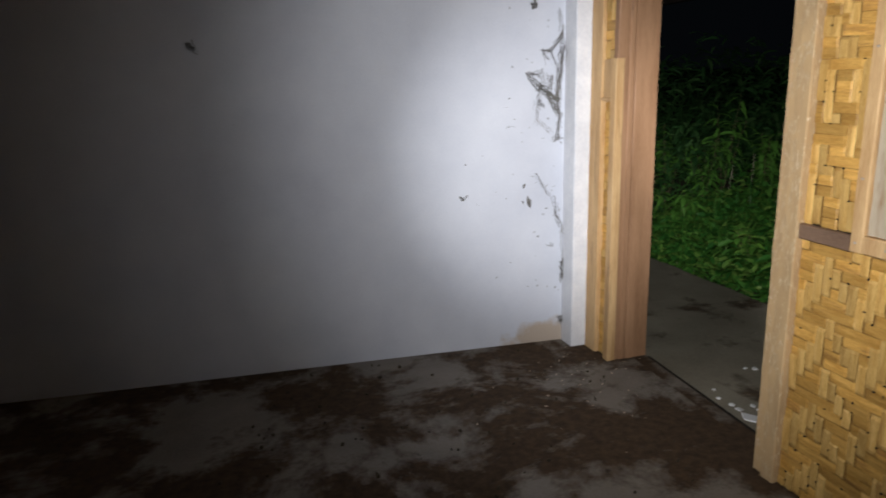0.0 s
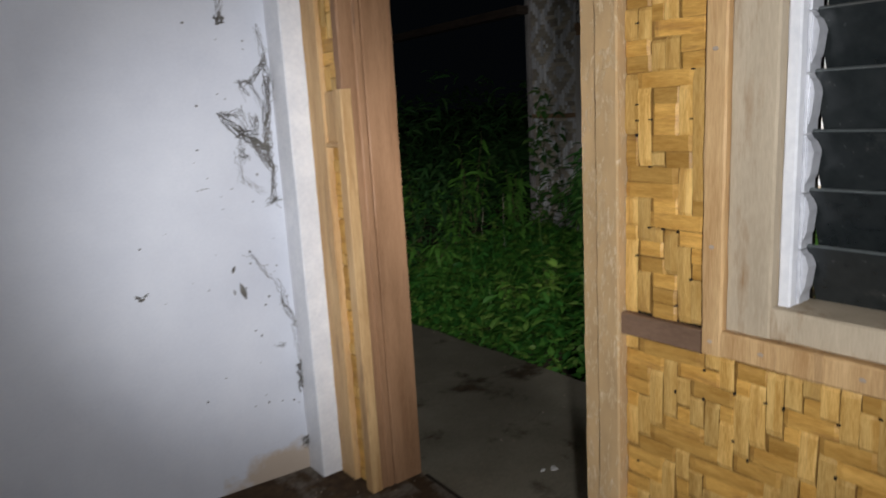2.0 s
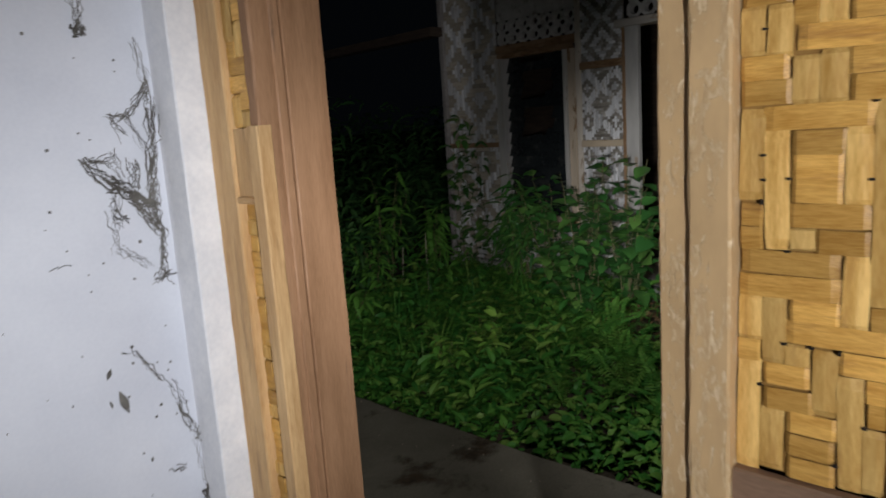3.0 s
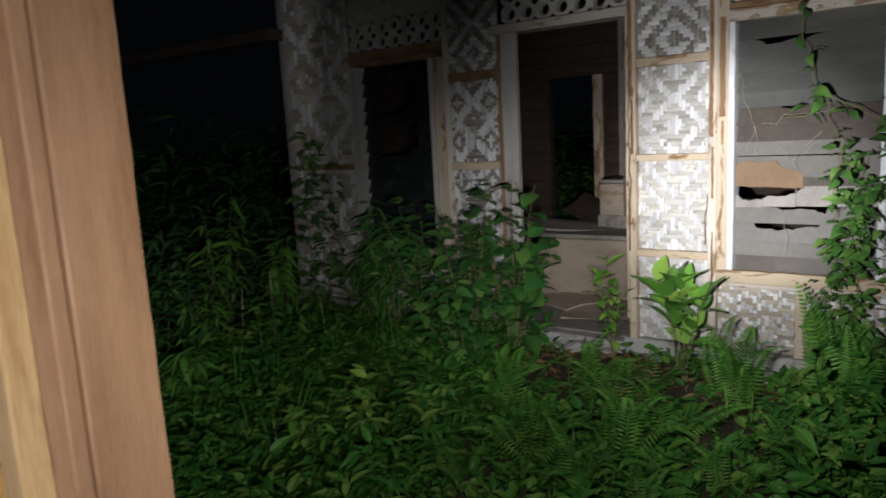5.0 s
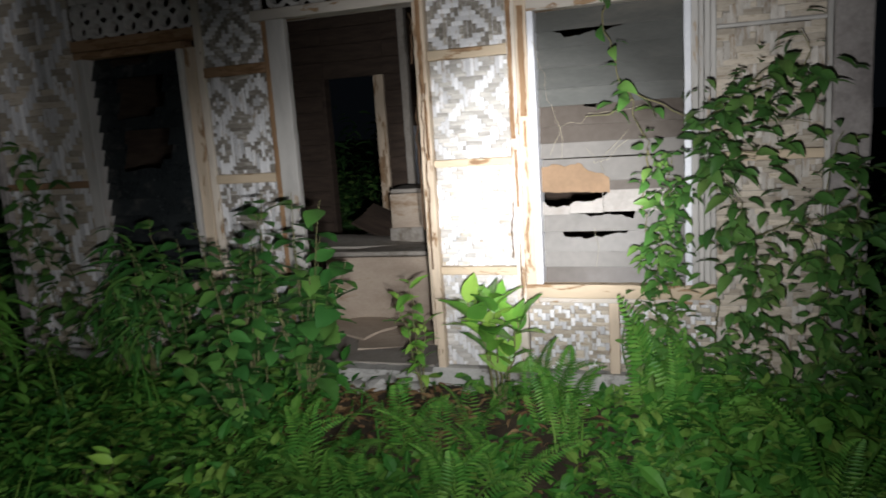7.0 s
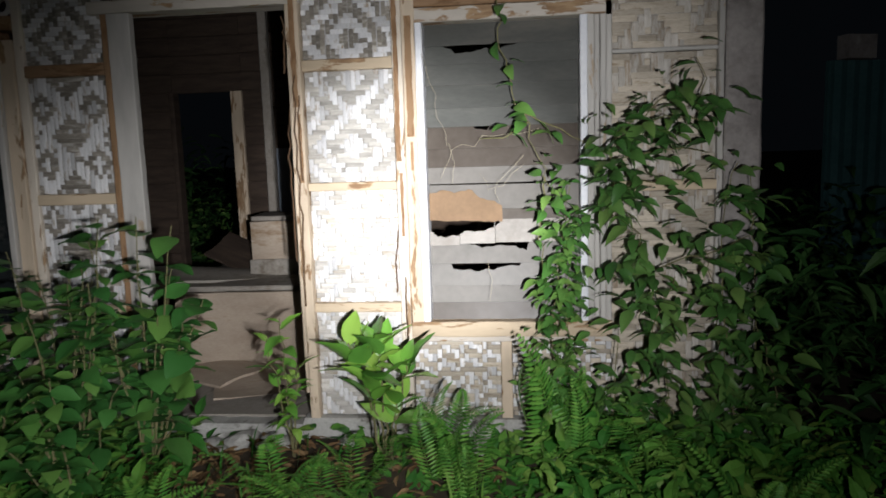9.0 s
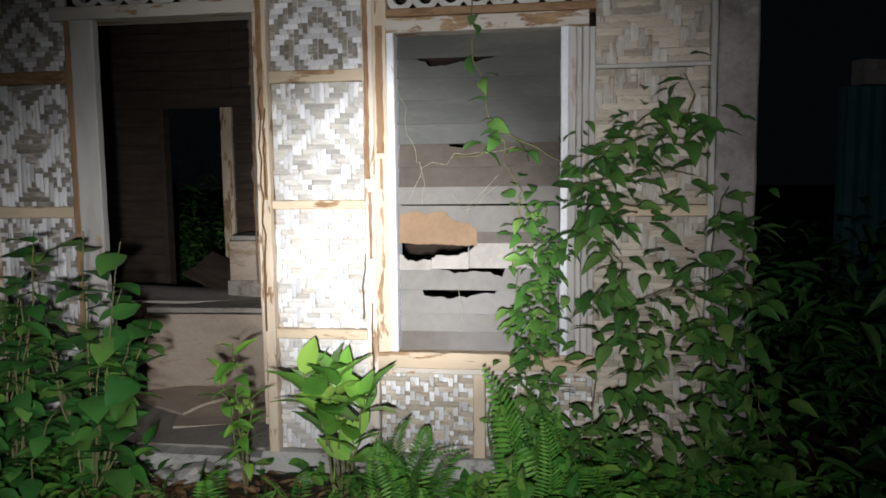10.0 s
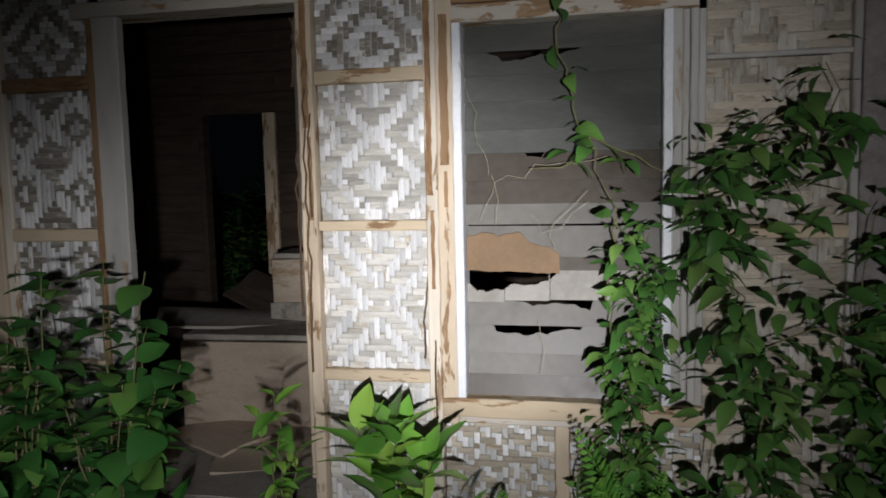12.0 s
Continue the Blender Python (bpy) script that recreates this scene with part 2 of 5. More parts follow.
GLASS_RIM = plain("ground_glass_edge", (0.06, 0.07, 0.07), (0.13, 0.145, 0.145), 0.45, 6, 50, 0.1, (1, 4, 4), dirt=(0.08, 0.08, 0.075), dirt_scale=3, dirt_at=0.58, spec=0.5)
# greenish grey for the upper slats, with their shade put into the colour
GLASS_FROST = plain("dusty_shaded_frosted_glass", (0.088, 0.090, 0.082), (0.125, 0.124, 0.114), 0.36, 2, 30, 0.03, (1, 1, 3), dirt=(0.15, 0.142, 0.125), dirt_scale=2.0, dirt_at=0.60, vary=0.35, spec=0.5)
GLASS_BROWN = plain("brown_dusted_glass", (0.072, 0.058, 0.047), (0.105, 0.088, 0.073), 0.4, 2, 30, 0.03, dirt=(0.125, 0.108, 0.092), dirt_scale=2.5, dirt_at=0.62, spec=0.45)
GLASS_PALE = plain("milky_dusted_glass", (0.145, 0.136, 0.123), (0.205, 0.19, 0.172), 0.42, 2, 30, 0.03, dirt=(0.165, 0.15, 0.135), dirt_scale=3, dirt_at=0.6, spec=0.45)
GLASS_CHALK = plain("chalky_broken_glass", (0.25, 0.23, 0.205), (0.37, 0.34, 0.31), 0.5, 4, 30, 0.05, dirt=(0.24, 0.215, 0.19), dirt_scale=5, dirt_at=0.58, spec=0.4)
VENT = plain("cast_vent_block", (0.42, 0.40, 0.37), (0.62, 0.60, 0.56), 0.85, 8, 60, 0.3, dirt=(0.22, 0.18, 0.14), dirt_scale=7, dirt_at=0.6)
PLY = plain("pale_plywood", (0.39, 0.305, 0.235), (0.52, 0.43, 0.34), 0.8, 3, 50, 0.2, (1, 1, 3), dirt=(0.30, 0.20, 0.12), dirt_scale=3, dirt_at=0.63, vary=0.3)
PLY_GREY = plain("dusty_grey_board", (0.24, 0.21, 0.18), (0.36, 0.33, 0.29), 0.85, 3, 50, 0.2, dirt=(0.14, 0.11, 0.08), dirt_scale=3, dirt_at=0.6)
CARD = plain("brown_cardboard", (0.20, 0.13, 0.078), (0.27, 0.175, 0.105), 0.85, 4, 60, 0.1)
# brown lath darkened in its base colour so the interior reads as unlit
INNER = plain("shaded_brown_lath", (0.035, 0.024, 0.018), (0.075, 0.052, 0.038), 0.85, 5, 50, 0.35, (1, 1, 6))
INNER_BLUE = plain("faded_blue_board", (0.22, 0.25, 0.30), (0.32, 0.35, 0.40), 0.8)
TEAL = plain("teal_painted_sheet", (0.03, 0.09, 0.095), (0.06, 0.14, 0.145), 0.6, 3, 40, 0.2)
COBWEB = plain("sooty_cobweb", (0.06, 0.055, 0.05), (0.20, 0.19, 0.175), 0.95)
CHIP = plain("white_shard", (0.6, 0.6, 0.6), (0.8, 0.8, 0.78), 0.4)
BARK = plain("green_brown_stem", (0.09, 0.09, 0.04), (0.21, 0.19, 0.09), 0.85, 8, 60, 0.4)
DRY = plain("dry_tendril", (0.30, 0.26, 0.18), (0.48, 0.43, 0.32), 0.85)
LEAF_BRIGHT = leafy("glossy_bright_leaf", [(0.06, 0.19, 0.03), (0.15, 0.35, 0.05), (0.33, 0.50, 0.09)], 0.36, 0.45, "object")
LEAF_BUSH = leafy("mid_green_leaf", [(0.024, 0.098, 0.022), (0.052, 0.170, 0.036), (0.13, 0.255, 0.052)], 0.42, 0.35, "object")
LEAF_VINE = leafy("vine_leaf", [(0.028, 0.085, 0.020), (0.062, 0.155, 0.034), (0.145, 0.235, 0.060)], 0.42, 0.35, "object")
LEAF_SUN = leafy("sunny_creeper_leaf", [(0.04, 0.13, 0.028), (0.09, 0.22, 0.045), (0.19, 0.32, 0.075)], 0.42, 0.35, "object")
JOINED = {"vine_leaf": leafy("vine_leaves", [(0.028, 0.085, 0.020), (0.062, 0.155, 0.034), (0.145, 0.235, 0.060)], 0.42, 0.35), "sunny_creeper_leaf": leafy("sunny_creeper_leaves", [(0.04, 0.13, 0.028), (0.09, 0.22, 0.045), (0.19, 0.32, 0.075)], 0.42, 0.35)}
LEAF_FERN = leafy("fern_frond", [(0.04, 0.15, 0.022), (0.09, 0.24, 0.036), (0.16, 0.31, 0.055)], 0.5, 0.25)
LEAF_GROUND = leafy("ground_cover", [(0.018, 0.085, 0.014), (0.045, 0.165, 0.025), (0.085, 0.215, 0.032), (0.19, 0.29, 0.06)], 0.5, 0.25)
LEAF_FAR = leafy("dark_weeds", [(0.014, 0.05, 0.014), (0.032, 0.095, 0.024), (0.065, 0.13, 0.04)], 0.55, 0.2)


# ---- builders ----
def mesh_ob(name, bm, material, m=None):
    me = bpy.data.meshes.new(name)
    bm.to_mesh(me)
    bm.free()
    me.materials.append(material)
    ob = new(name, me)
    if m is not None:
        ob.matrix_world = m
    return ob


def part(name, bm, material, parent, label="", at=None):
    ob = mesh_ob(name, bm, material)
    ob.parent = parent
    if at is not None:
        ob.matrix_local = at
    if label:
        ob["label"] = label
    return ob


def box(bm, x0, x1, y0, y1, z0, z1, bevel=0.0):
    v = [bm.verts.new((x, y, z)) for x in (x0, x1) for y in (y0, y1) for z in (z0, z1)]
    faces = [bm.faces.new([v[k] for k in f]) for f in ((0, 1, 3, 2), (4, 6, 7, 5), (0, 4, 5, 1), (2, 3, 7, 6), (0, 2, 6, 4), (1, 5, 7, 3))]
    if bevel:
        edges = list({e for f in faces for e in f.edges})
        bmesh.ops.bevel(bm, geom=edges, offset=bevel, segments=2, profile=0.6, affect="EDGES")
    return bm


def board(x0, x1, y0, y1, z0, z1, wear=0.0025, step=0.06, bevel=0.004):
    """A plank with slightly uneven, rounded edges, cut along its longest side."""
    bm = bmesh.new()
    size = (x1 - x0, y1 - y0, z1 - z0)
    ax = size.index(max(size))
    n = max(2, min(40, int(size[ax] / step)))
    ring = [(0, 0), (1, 0), (1, 1), (0, 1)]
    a, b = [k for k in range(3) if k != ax]
    lo = (x0, y0, z0)
    seed = Vector((x0 * 7.1, y0 * 3.3, z0 * 5.7))
    rows = []
    ca, cb = min(bevel / size[a], 0.35), min(bevel / size[b], 0.35)
    prof = [(ca, 0), (1 - ca, 0), (1, cb), (1, 1 - cb), (1 - ca, 1), (ca, 1), (0, 1 - cb), (0, cb)]
    for i in range(n + 1):
        row = []
        for k, (p, q) in enumerate(prof):
            co = [0, 0, 0]
            co[ax] = lo[ax] + size[ax] * i / n
            co[a] = lo[a] + size[a] * p
            co[b] = lo[b] + size[b] * q
            w = noise.noise(seed + Vector((i * 0.9, k // 2 * 3.1, 0))) * wear
            co[a] += w * (1 if p > 0.5 else -1)
            co[b] += 0.5 * w * (1 if q > 0.5 else -1)
            row.append(bm.verts.new(co))
        rows.append(row)
    for r, s in zip(rows, rows[1:]):
        for k in range(8):
            bm.faces.new((r[k], r[(k + 1) % 8], s[(k + 1) % 8], s[k]))
    bm.faces.new(list(reversed(rows[0])))
    bm.faces.new(rows[-1])
    bmesh.ops.recalc_face_normals(bm, faces=bm.faces)
    return bm


def tube(bm, pts, r0, r1=None, sides=6):
    """A round stem along the points, tapering from r0 to r1."""
    r1 = r0 if r1 is None else r1
    pts = [Vector(p) for p in pts]
    rings = []
    for i, p in enumerate(pts):
        t = (pts[min(i + 1, len(pts) - 1)] - pts[max(i - 1, 0)]).normalized()
        s = t.cross(Vector((0.31, 0.17, 0.93)))
        s = (s if s.length > 1e-3 else t.cross(Vector((1, 0, 0)))).normalized()
        u = t.cross(s)
        r = r0 + (r1 - r0) * i / max(1, len(pts) - 1)
        rings.append([bm.verts.new(p + r * (math.cos(k * math.tau / sides) * s + math.sin(k * math.tau / sides) * u)) for k in range(sides)])
    for a, b in zip(rings, rings[1:]):
        for k in range(sides):
            bm.faces.new((a[k], a[(k + 1) % sides], b[(k + 1) % sides], b[k]))
    bm.faces.new(list(reversed(rings[0])))
    bm.faces.new(rings[-1])
    return bm


STRIPS = {}


def strip_mesh(length, width, upright, material):
    """One float of a woven strip: a thin bowed sliver whose ends dip under its neighbours."""
    key = (round(length, 4), round(width, 4), upright, material.name)
    if key not in STRIPS:
        vs, fs = [], []
        for l, d in ((-0.5, 0.0042), (-0.40, 0.0), (0.40, 0.0), (0.5, 0.0042)):
            for w, e in ((-0.49, 0.0014), (0.0, 0.0), (0.49, 0.0014)):
                a, c = w * width, l * length
                vs.append((a, d + e, c) if upright else (c, d + e, a))
        for r in range(3):
            for k in range(2):
                q = (r * 3 + k, r * 3 + k + 1, r * 3 + k + 4, r * 3 + k + 3)
                fs.append(q if upright else q[::-1])
        me = bpy.data.meshes.new("bamboo_strip")
        me.from_pydata(vs, [], fs)
        me.materials.append(material)
        STRIPS[key] = me
    return STRIPS[key]


def weave(parent, x0, x1, z0, z1, y, cell, over, mat_v, mat_h, backing, rng, label="", odd=0.03, holes=0.0):
    """A panel of woven strips: over(i, j) says where the upright strip lies on top."""
    panel = part("woven_panel", box(bmesh.new(), x0, x1, y + 0.010, y + 0.022, z0, z1), backing, parent, label)
    nx, nz = max(2, round((x1 - x0) / cell)), max(2, round((z1 - z0) / cell))
    cx, cz = (x1 - x0) / nx, (z1 - z0) / nz
    up = [[bool(over(i, j)) != (rng.random() < odd) for j in range(nz)] for i in range(nx)]

    def put(i0, i1, j0, j1, upright):
        slack = rng.choice((0.95, 1.0, 1.03, 1.04))
        length = (j1 - j0) * cz * slack if upright else (i1 - i0) * cx * slack
        ob = new("bamboo_strip", strip_mesh(length, cx if upright else cz, upright, mat_v if upright else mat_h))
        ob.parent = panel
        ob.matrix_local = pose(x0 + (i0 + i1) / 2 * cx + rng.gauss(0, 0.0012), y + rng.uniform(0, 0.0018), z0 + (j0 + j1) / 2 * cz + rng.gauss(0, 0.0012), rng.gauss(0, 0.8), rng.gauss(0, 0.9), rng.gauss(0, 0.8))

    for i in range(nx):
        j = 0
        while j < nz:
            k = j
            while k < nz and up[i][k]:
                k += 1
            if k > j:
                put(i, i + 1, j, k, True)
            j = max(k, j + 1)
    for j in range(nz):
        i = 0
        while i < nx:
            k = i
            while k < nx and not up[k][j]:
                k += 1
            if k > i:
                put(i, k, j, j + 1, False)
            i = max(k, i + 1)
    # solid dark boxes, slightly proud, paint the shade of pinholes at strip corners
    if holes:
        bm = bmesh.new()
        for i in range(1, nx):
            for j in range(1, nz):
                if rng.random() < holes:
                    w, h = (0.0034, 0.0016) if rng.random() < 0.6 else (0.0016, 0.0034)
                    px, pz = x0 + i * cx + rng.gauss(0, 0.001), z0 + j * cz + rng.gauss(0, 0.001)
                    box(bm, px - w, px + w, y - 0.0022, y + 0.004, pz - h, pz + h)
        tagged(part("weave_gap", bm, DARK, panel), kind="stuff")
    return panel


def structure(name, label, m=None):
    ob = new(name)
    if m is not None:
        ob.matrix_world = m
    return tagged(ob, label, "", "", "structure")


def solid(name, x0, x1, y0, y1, z0, z1, material, label):
    return tagged(mesh_ob(name, box(bmesh.new(), x0, x1, y0, y1, z0, z1), material), label, "", "", "structure")


# ---- the room ----
solid("floor", -1.6, 2.25, -1.3, 4.3, -0.12, 0.0, ROOM_FLOOR, "bare concrete room floor stained with brown dirt")
tagged(mesh_ob("wall_north", box(bmesh.new(), -3.5, 0.05, 0.0, 0.15, -0.1, 2.75), WHITE, pose(1.885, 4.055, 0, 0, 0, 1.78)), "dirty white plaster wall with cobwebs and a damp stain", "", "", "structure")
solid("wall_west", -1.75, -1.6, -1.3, 4.32, -0.1, 2.75, WHITE, "plain white plaster wall closing the room")
solid("wall_south", -1.75, 2.4, -1.45, -1.3, -0.1, 2.75, WHITE, "plain white plaster wall closing the room")
solid("ceiling", -1.75, 2.5, -1.45, 4.4, 2.75, 2.80, CEIL, "grimy board ceiling of the room")

DOOR = pose(2.030, 3.679, 0, 0, 0, -83.6)
rng = random.Random(4)
wall = structure("wall_door", "woven bamboo wall with varnished timber door surround", DOOR)
part("corner_post", board(-0.43, -0.262, -0.100, 0.22, 0.0, 2.75, 0.003), POST_WHITE, wall, "chalky white square corner post")
part("casing", board(-0.260, -0.148, -0.014, 0.03, 0.0, 2.75), RAW_WOOD, wall)
part("casing", board(-0.054, -0.001, -0.018, 0.03, 0.0, 1.605), RAW_WOOD, wall)
part("casing", board(-0.052, -0.010, -0.004, 0.03, 1.607, 2.75), BROWN_JAMB, wall)
part("batten", board(-0.147, -0.056, -0.014, 0.02, 1.393, 1.412), RAW_WOOD, wall)
part("batten", board(-0.147, -0.056, -0.004, 0.02, 1.413, 1.60, 0.003), RAW_WOOD, wall)
weave(wall, -0.147, -0.056, 0.0, 1.392, 0.010, 0.046, lambda i, j: (i + j) % 4 < 1, BAMBOO_V, BAMBOO_H, BAMBOO_BACK, rng)
weave(wall, -0.147, -0.054, 1.602, 2.72, 0.002, 0.046, lambda i, j: (i + j) % 5 < 2, BAMBOO_V, BAMBOO_H, BAMBOO_BACK, rng)
part("wall_core", box(bmesh.new(), -0.262, -0.03, 0.031, 0.20, 0.0, 2.75), DARK, wall)
# door lining, left
part("door_jamb", board(-0.030, -0.008, -0.002, 0.090, 0.0, 2.06), BROWN_JAMB, wall, "brown board door jamb worn at the foot")
part("door_jamb", board(-0.030, 0.001, 0.091, 0.226, 0.0, 2.06), BROWN_JAMB, wall)
part("door_stop", board(-0.012, -0.002, 0.058, 0.088, 0.0, 2.06), BROWN_JAMB, wall)
# door lining, right
part("door_jamb", board(1.122, 1.176, -0.018, 0.20, 0.0, 2.06), SCRUFFY, wall, "scuffed pale brown door jamb with chipped paint")
part("door_jamb", board(1.178, 1.243, -0.034, 0.05, 0.0, 2.06, 0.004), SCRUFFY, wall)
part("door_head", board(-0.03, 1.243, -0.02, 0.22, 2.061, 2.13), BROWN_JAMB, wall)
part("wall_core", box(bmesh.new(), -0.03, 1.243, 0.0, 0.18, 2.131, 2.75), DARK, wall)
weave(wall, -0.03, 1.243, 2.14, 2.74, -0.012, 0.048, lambda i, j: (i + j) % 6 < 3, BAMBOO_V, BAMBOO_H, BAMBOO_BACK, rng)
# narrow woven panel between jamb and window, and the panel under the window


def zig(i, j):
    s = 1 if (i // 4) % 2 else -1
    return (i + s * j + (j // 6)) % 6 < 3


weave(wall, 1.245, 1.453, 1.026, 2.74, -0.010, 0.0345, lambda i, j: ((i + 2 * (j // 2)) % 6 < 2) if (j // 5) % 2 else ((i + j // 3) % 4 < 2), BAMBOO_V, BAMBOO_H, BAMBOO_BACK, rng, holes=0.15)
weave(wall, 1.245, 1.948, 0.0, 0.966, -0.010, 0.036, zig, BAMBOO_V, BAMBOO_H, BAMBOO_BACK, rng, "", 0.0, 0.12)
weave(wall, 1.950, 2.624, 0.0, 0.966, -0.010, 0.036, zig, BAMBOO_V, BAMBOO_H, BAMBOO_BACK, rng, "", 0.0, 0.12)
weave(wall, 2.628, 5.2, 0.0, 0.966, -0.010, 0.09, zig, BAMBOO_V, BAMBOO_H, BAMBOO_BACK, rng, "", 0.0)
part("batten", board(1.245, 1.453, -0.024, 0.0, 0.968, 1.022), BAND, wall, "dull purple-brown batten")
part("casing", board(1.454, 1.502, -0.026, 0.03, 0.974, 2.74), RAW_WOOD, wall, "knotty varnished wood casing")
part("casing", board(1.503, 3.10, -0.028, 0.03, 0.974, 1.031), RAW_WOOD, wall)
part("window_lining", board(1.503, 1.598, -0.012, 0.03, 1.034, 2.74), GREY_BOARD, wall, "weathered grey plywood lining")
part("window_sill", board(1.599, 3.06, -0.012, 0.11, 1.034, 1.098), GREY_BOARD, wall)
part("wall_core", box(bmesh.new(), 1.245, 1.597, 0.031, 0.17, 0.0, 2.75), DARK, wall)
part("wall_core", box(bmesh.new(), 1.599, 5.2, 0.031, 0.17, 0.0, 1.030), DARK, wall)
part("wall_core", box(bmesh.new(), 3.08, 5.2, 0.0, 0.17, 1.031, 2.75), DARK, wall)
part("wall_core", box(bmesh.new(), 1.599, 3.079, 0.0, 0.17, 2.50, 2.75), DARK, wall)
for u, z in ((1.478, 1.005), (1.478, 1.608), (1.478, 1.21), (1.59, 1.003), (1.78, 1.003), (2.03, 1.003)):
    k = bmesh.new()
    bmesh.ops.create_uvsphere(k, u_segments=10, v_segments=6, radius=0.0055)
    for v in k.verts:
        v.co = (v.co.x * 1.2, v.co.y * 0.35, v.co.z * 0.8)
    part("screw", k, PLY, wall, "pale filled screw head", pose(u, -0.028, z))

win = structure("window_1", "dark dusty glass louvre window with aluminium side rails", DOOR)
part("side_rail", board(1.600, 1.626, 0.010, 0.075, 1.100, 2.50, 0.001), POST_WHITE, win, "white side rail")
part("side_rail", board(3.03, 3.058, 0.010, 0.075, 1.100, 2.50, 0.001), POST_WHITE, win)
for k in range(12):
    z = 1.108 + 0.1115 * k
    c = bmesh.new()
    box(c, 1.627, 1.634, 0.030, 0.075, z - 0.004, z + 0.104, 0.002)
    w = 0.005 + 0.011 * rng.random()
    lip = [(1.634, z + 0.012), (1.634 + w * 0.6, z + 0.030), (1.634 + w, z + 0.072), (1.634 + w * 0.5, z + 0.092), (1.634, z + 0.098)]
    near = [c.verts.new((x, 0.034, q)) for x, q in lip]
    far = [c.verts.new((x, 0.066, q)) for x, q in lip]
    c.faces.new(near)
    c.faces.new(list(reversed(far)))
    for q in range(5):
        c.faces.new((near[(q + 1) % 5], near[q], far[q], far[(q + 1) % 5]))
    bmesh.ops.recalc_face_normals(c, faces=c.faces)
    part("louvre_clip", c, RAIL_METAL, win)
    g = bmesh.new()
    box(g, 1.632, 3.03, -0.003, 0.003, -0.071, 0.071, 0.0015)
    pane = part("slat", g, GLASS_DARK, win, "", pose(0, 0.085, z + 0.045, 24, 0, 0))
    part("slat_edge", board(1.634, 3.028, -0.0036, 0.0036, 0.0712, 0.0742, 0.0006, 0.06, 0.0008), GLASS_RIM, pane, "pale ground edge of the glass")

# cobwebs, sooty, in the corner by the post


def strand(bm, a, b, r, sag, rg):
    a, b = Vector(a), Vector(b)
    pts = []
    for k in range(7):
        t = k / 6
        p = a.lerp(b, t)
        w = math.sin(t * math.pi)
        pts.append(p + Vector((rg.gauss(0, 0.006) * w, 0, rg.gauss(0, 0.006) * w - sag * w)))
    tube(bm, pts, r * rg.uniform(0.6, 1.3), r * rg.uniform(0.3, 1.0), 4)


def cobweb(spots, name="cobweb", label="sooty cobweb strands hanging on the white wall", seed=1):
    rg = random.Random(seed)
    bm = bmesh.new()
    for (x0, z0), (x1, z1), r, n in spots:
        r = r * 0.6
        for k in range(n * 2 if n > 1 else 1):
            j = 0.010 if n > 1 else 0.0
            strand(bm, (x0 + rg.gauss(0, j), 4.044 - 0.031 * (1.88 - x0) - rg.random() * 0.006, z0 + rg.gauss(0, j)), (x1 + rg.gauss(0, j), 4.044 - 0.031 * (1.88 - x1) - rg.random() * 0.006, z1 + rg.gauss(0, j)), r, 0.004, rg)
    return tagged(mesh_ob(name, bm, COBWEB), label, "cobweb", "", "stuff")


cobweb([((1.845, 1.86), (1.862, 1.76), 0.0022, 3), ((1.862, 1.76), (1.868, 1.68), 0.003, 4), ((1.862, 1.74), (1.80, 1.66), 0.0022, 4), ((1.80, 1.66), (1.752, 1.656), 0.003, 3), ((1.752, 1.656), (1.785, 1.60), 0.002, 2), ((1.868, 1.68), (1.855, 1.53), 0.003, 6), ((1.855, 1.53), (1.84, 1.40), 0.0035, 7), ((1.80, 1.66), (1.84, 1.55), 0.0015, 3),
        ((1.672, 1.542), (1.745, 1.545), 0.0024, 3), ((1.745, 1.545), (1.765, 1.49), 0.002, 2), ((1.672, 1.540), (1.725, 1.48), 0.0032, 4), ((1.725, 1.48), (1.79, 1.435), 0.004, 8), ((1.79, 1.435), (1.84, 1.40), 0.004, 9), ((1.80, 1.53), (1.80, 1.45), 0.003, 4), ((1.79, 1.43), (1.85, 1.32), 0.003, 6), ((1.84, 1.40), (1.852, 1.32), 0.003, 5), ((1.852, 1.32), (1.848, 1.20), 0.0028, 4), ((1.848, 1.20), (1.815, 1.185), 0.0026, 3), ((1.848, 1.20), (1.860, 1.175), 0.003, 3),
        ((1.735, 1.45), (1.732, 1.38), 0.0016, 4), ((1.732, 1.38), (1.76, 1.37), 0.003, 2), ((1.72, 1.40), (1.73, 1.28), 0.001, 3), ((1.73, 1.28), (1.81, 1.22), 0.001, 3), ((1.545, 1.258), (1.60, 1.263), 0.0013, 1)], seed=3)
cobweb([((1.69, 0.99), (1.73, 0.985), 0.0012, 1), ((1.73, 0.985), (1.795, 0.875), 0.002, 2), ((1.81, 0.87), (1.84, 0.79), 0.0018, 2), ((1.84, 0.79), (1.872, 0.70), 0.0028, 3), ((1.79, 0.59), (1.825, 0.583), 0.0016, 2)], seed=5)
cobweb([((1.874, 0.70), (1.880, 0.66), 0.0025, 2), ((1.880, 0.66), (1.882, 0.50), 0.0013, 2), ((1.882, 0.50), (1.884, 0.45), 0.006, 3), ((1.884, 0.45), (1.877, 0.385), 0.0065, 4)], seed=6)
cobweb([((1.69, 2.02), (1.705, 1.90), 0.002, 2), ((1.72, 2.02), (1.71, 1.90), 0.002, 2), ((1.706, 1.905), (1.706, 1.88), 0.007, 3)], seed=8)
cobweb([((1.285, 0.900), (1.306, 0.880), 0.010, 1), ((1.306, 0.880), (1.328, 0.905), 0.006, 1)], seed=9)
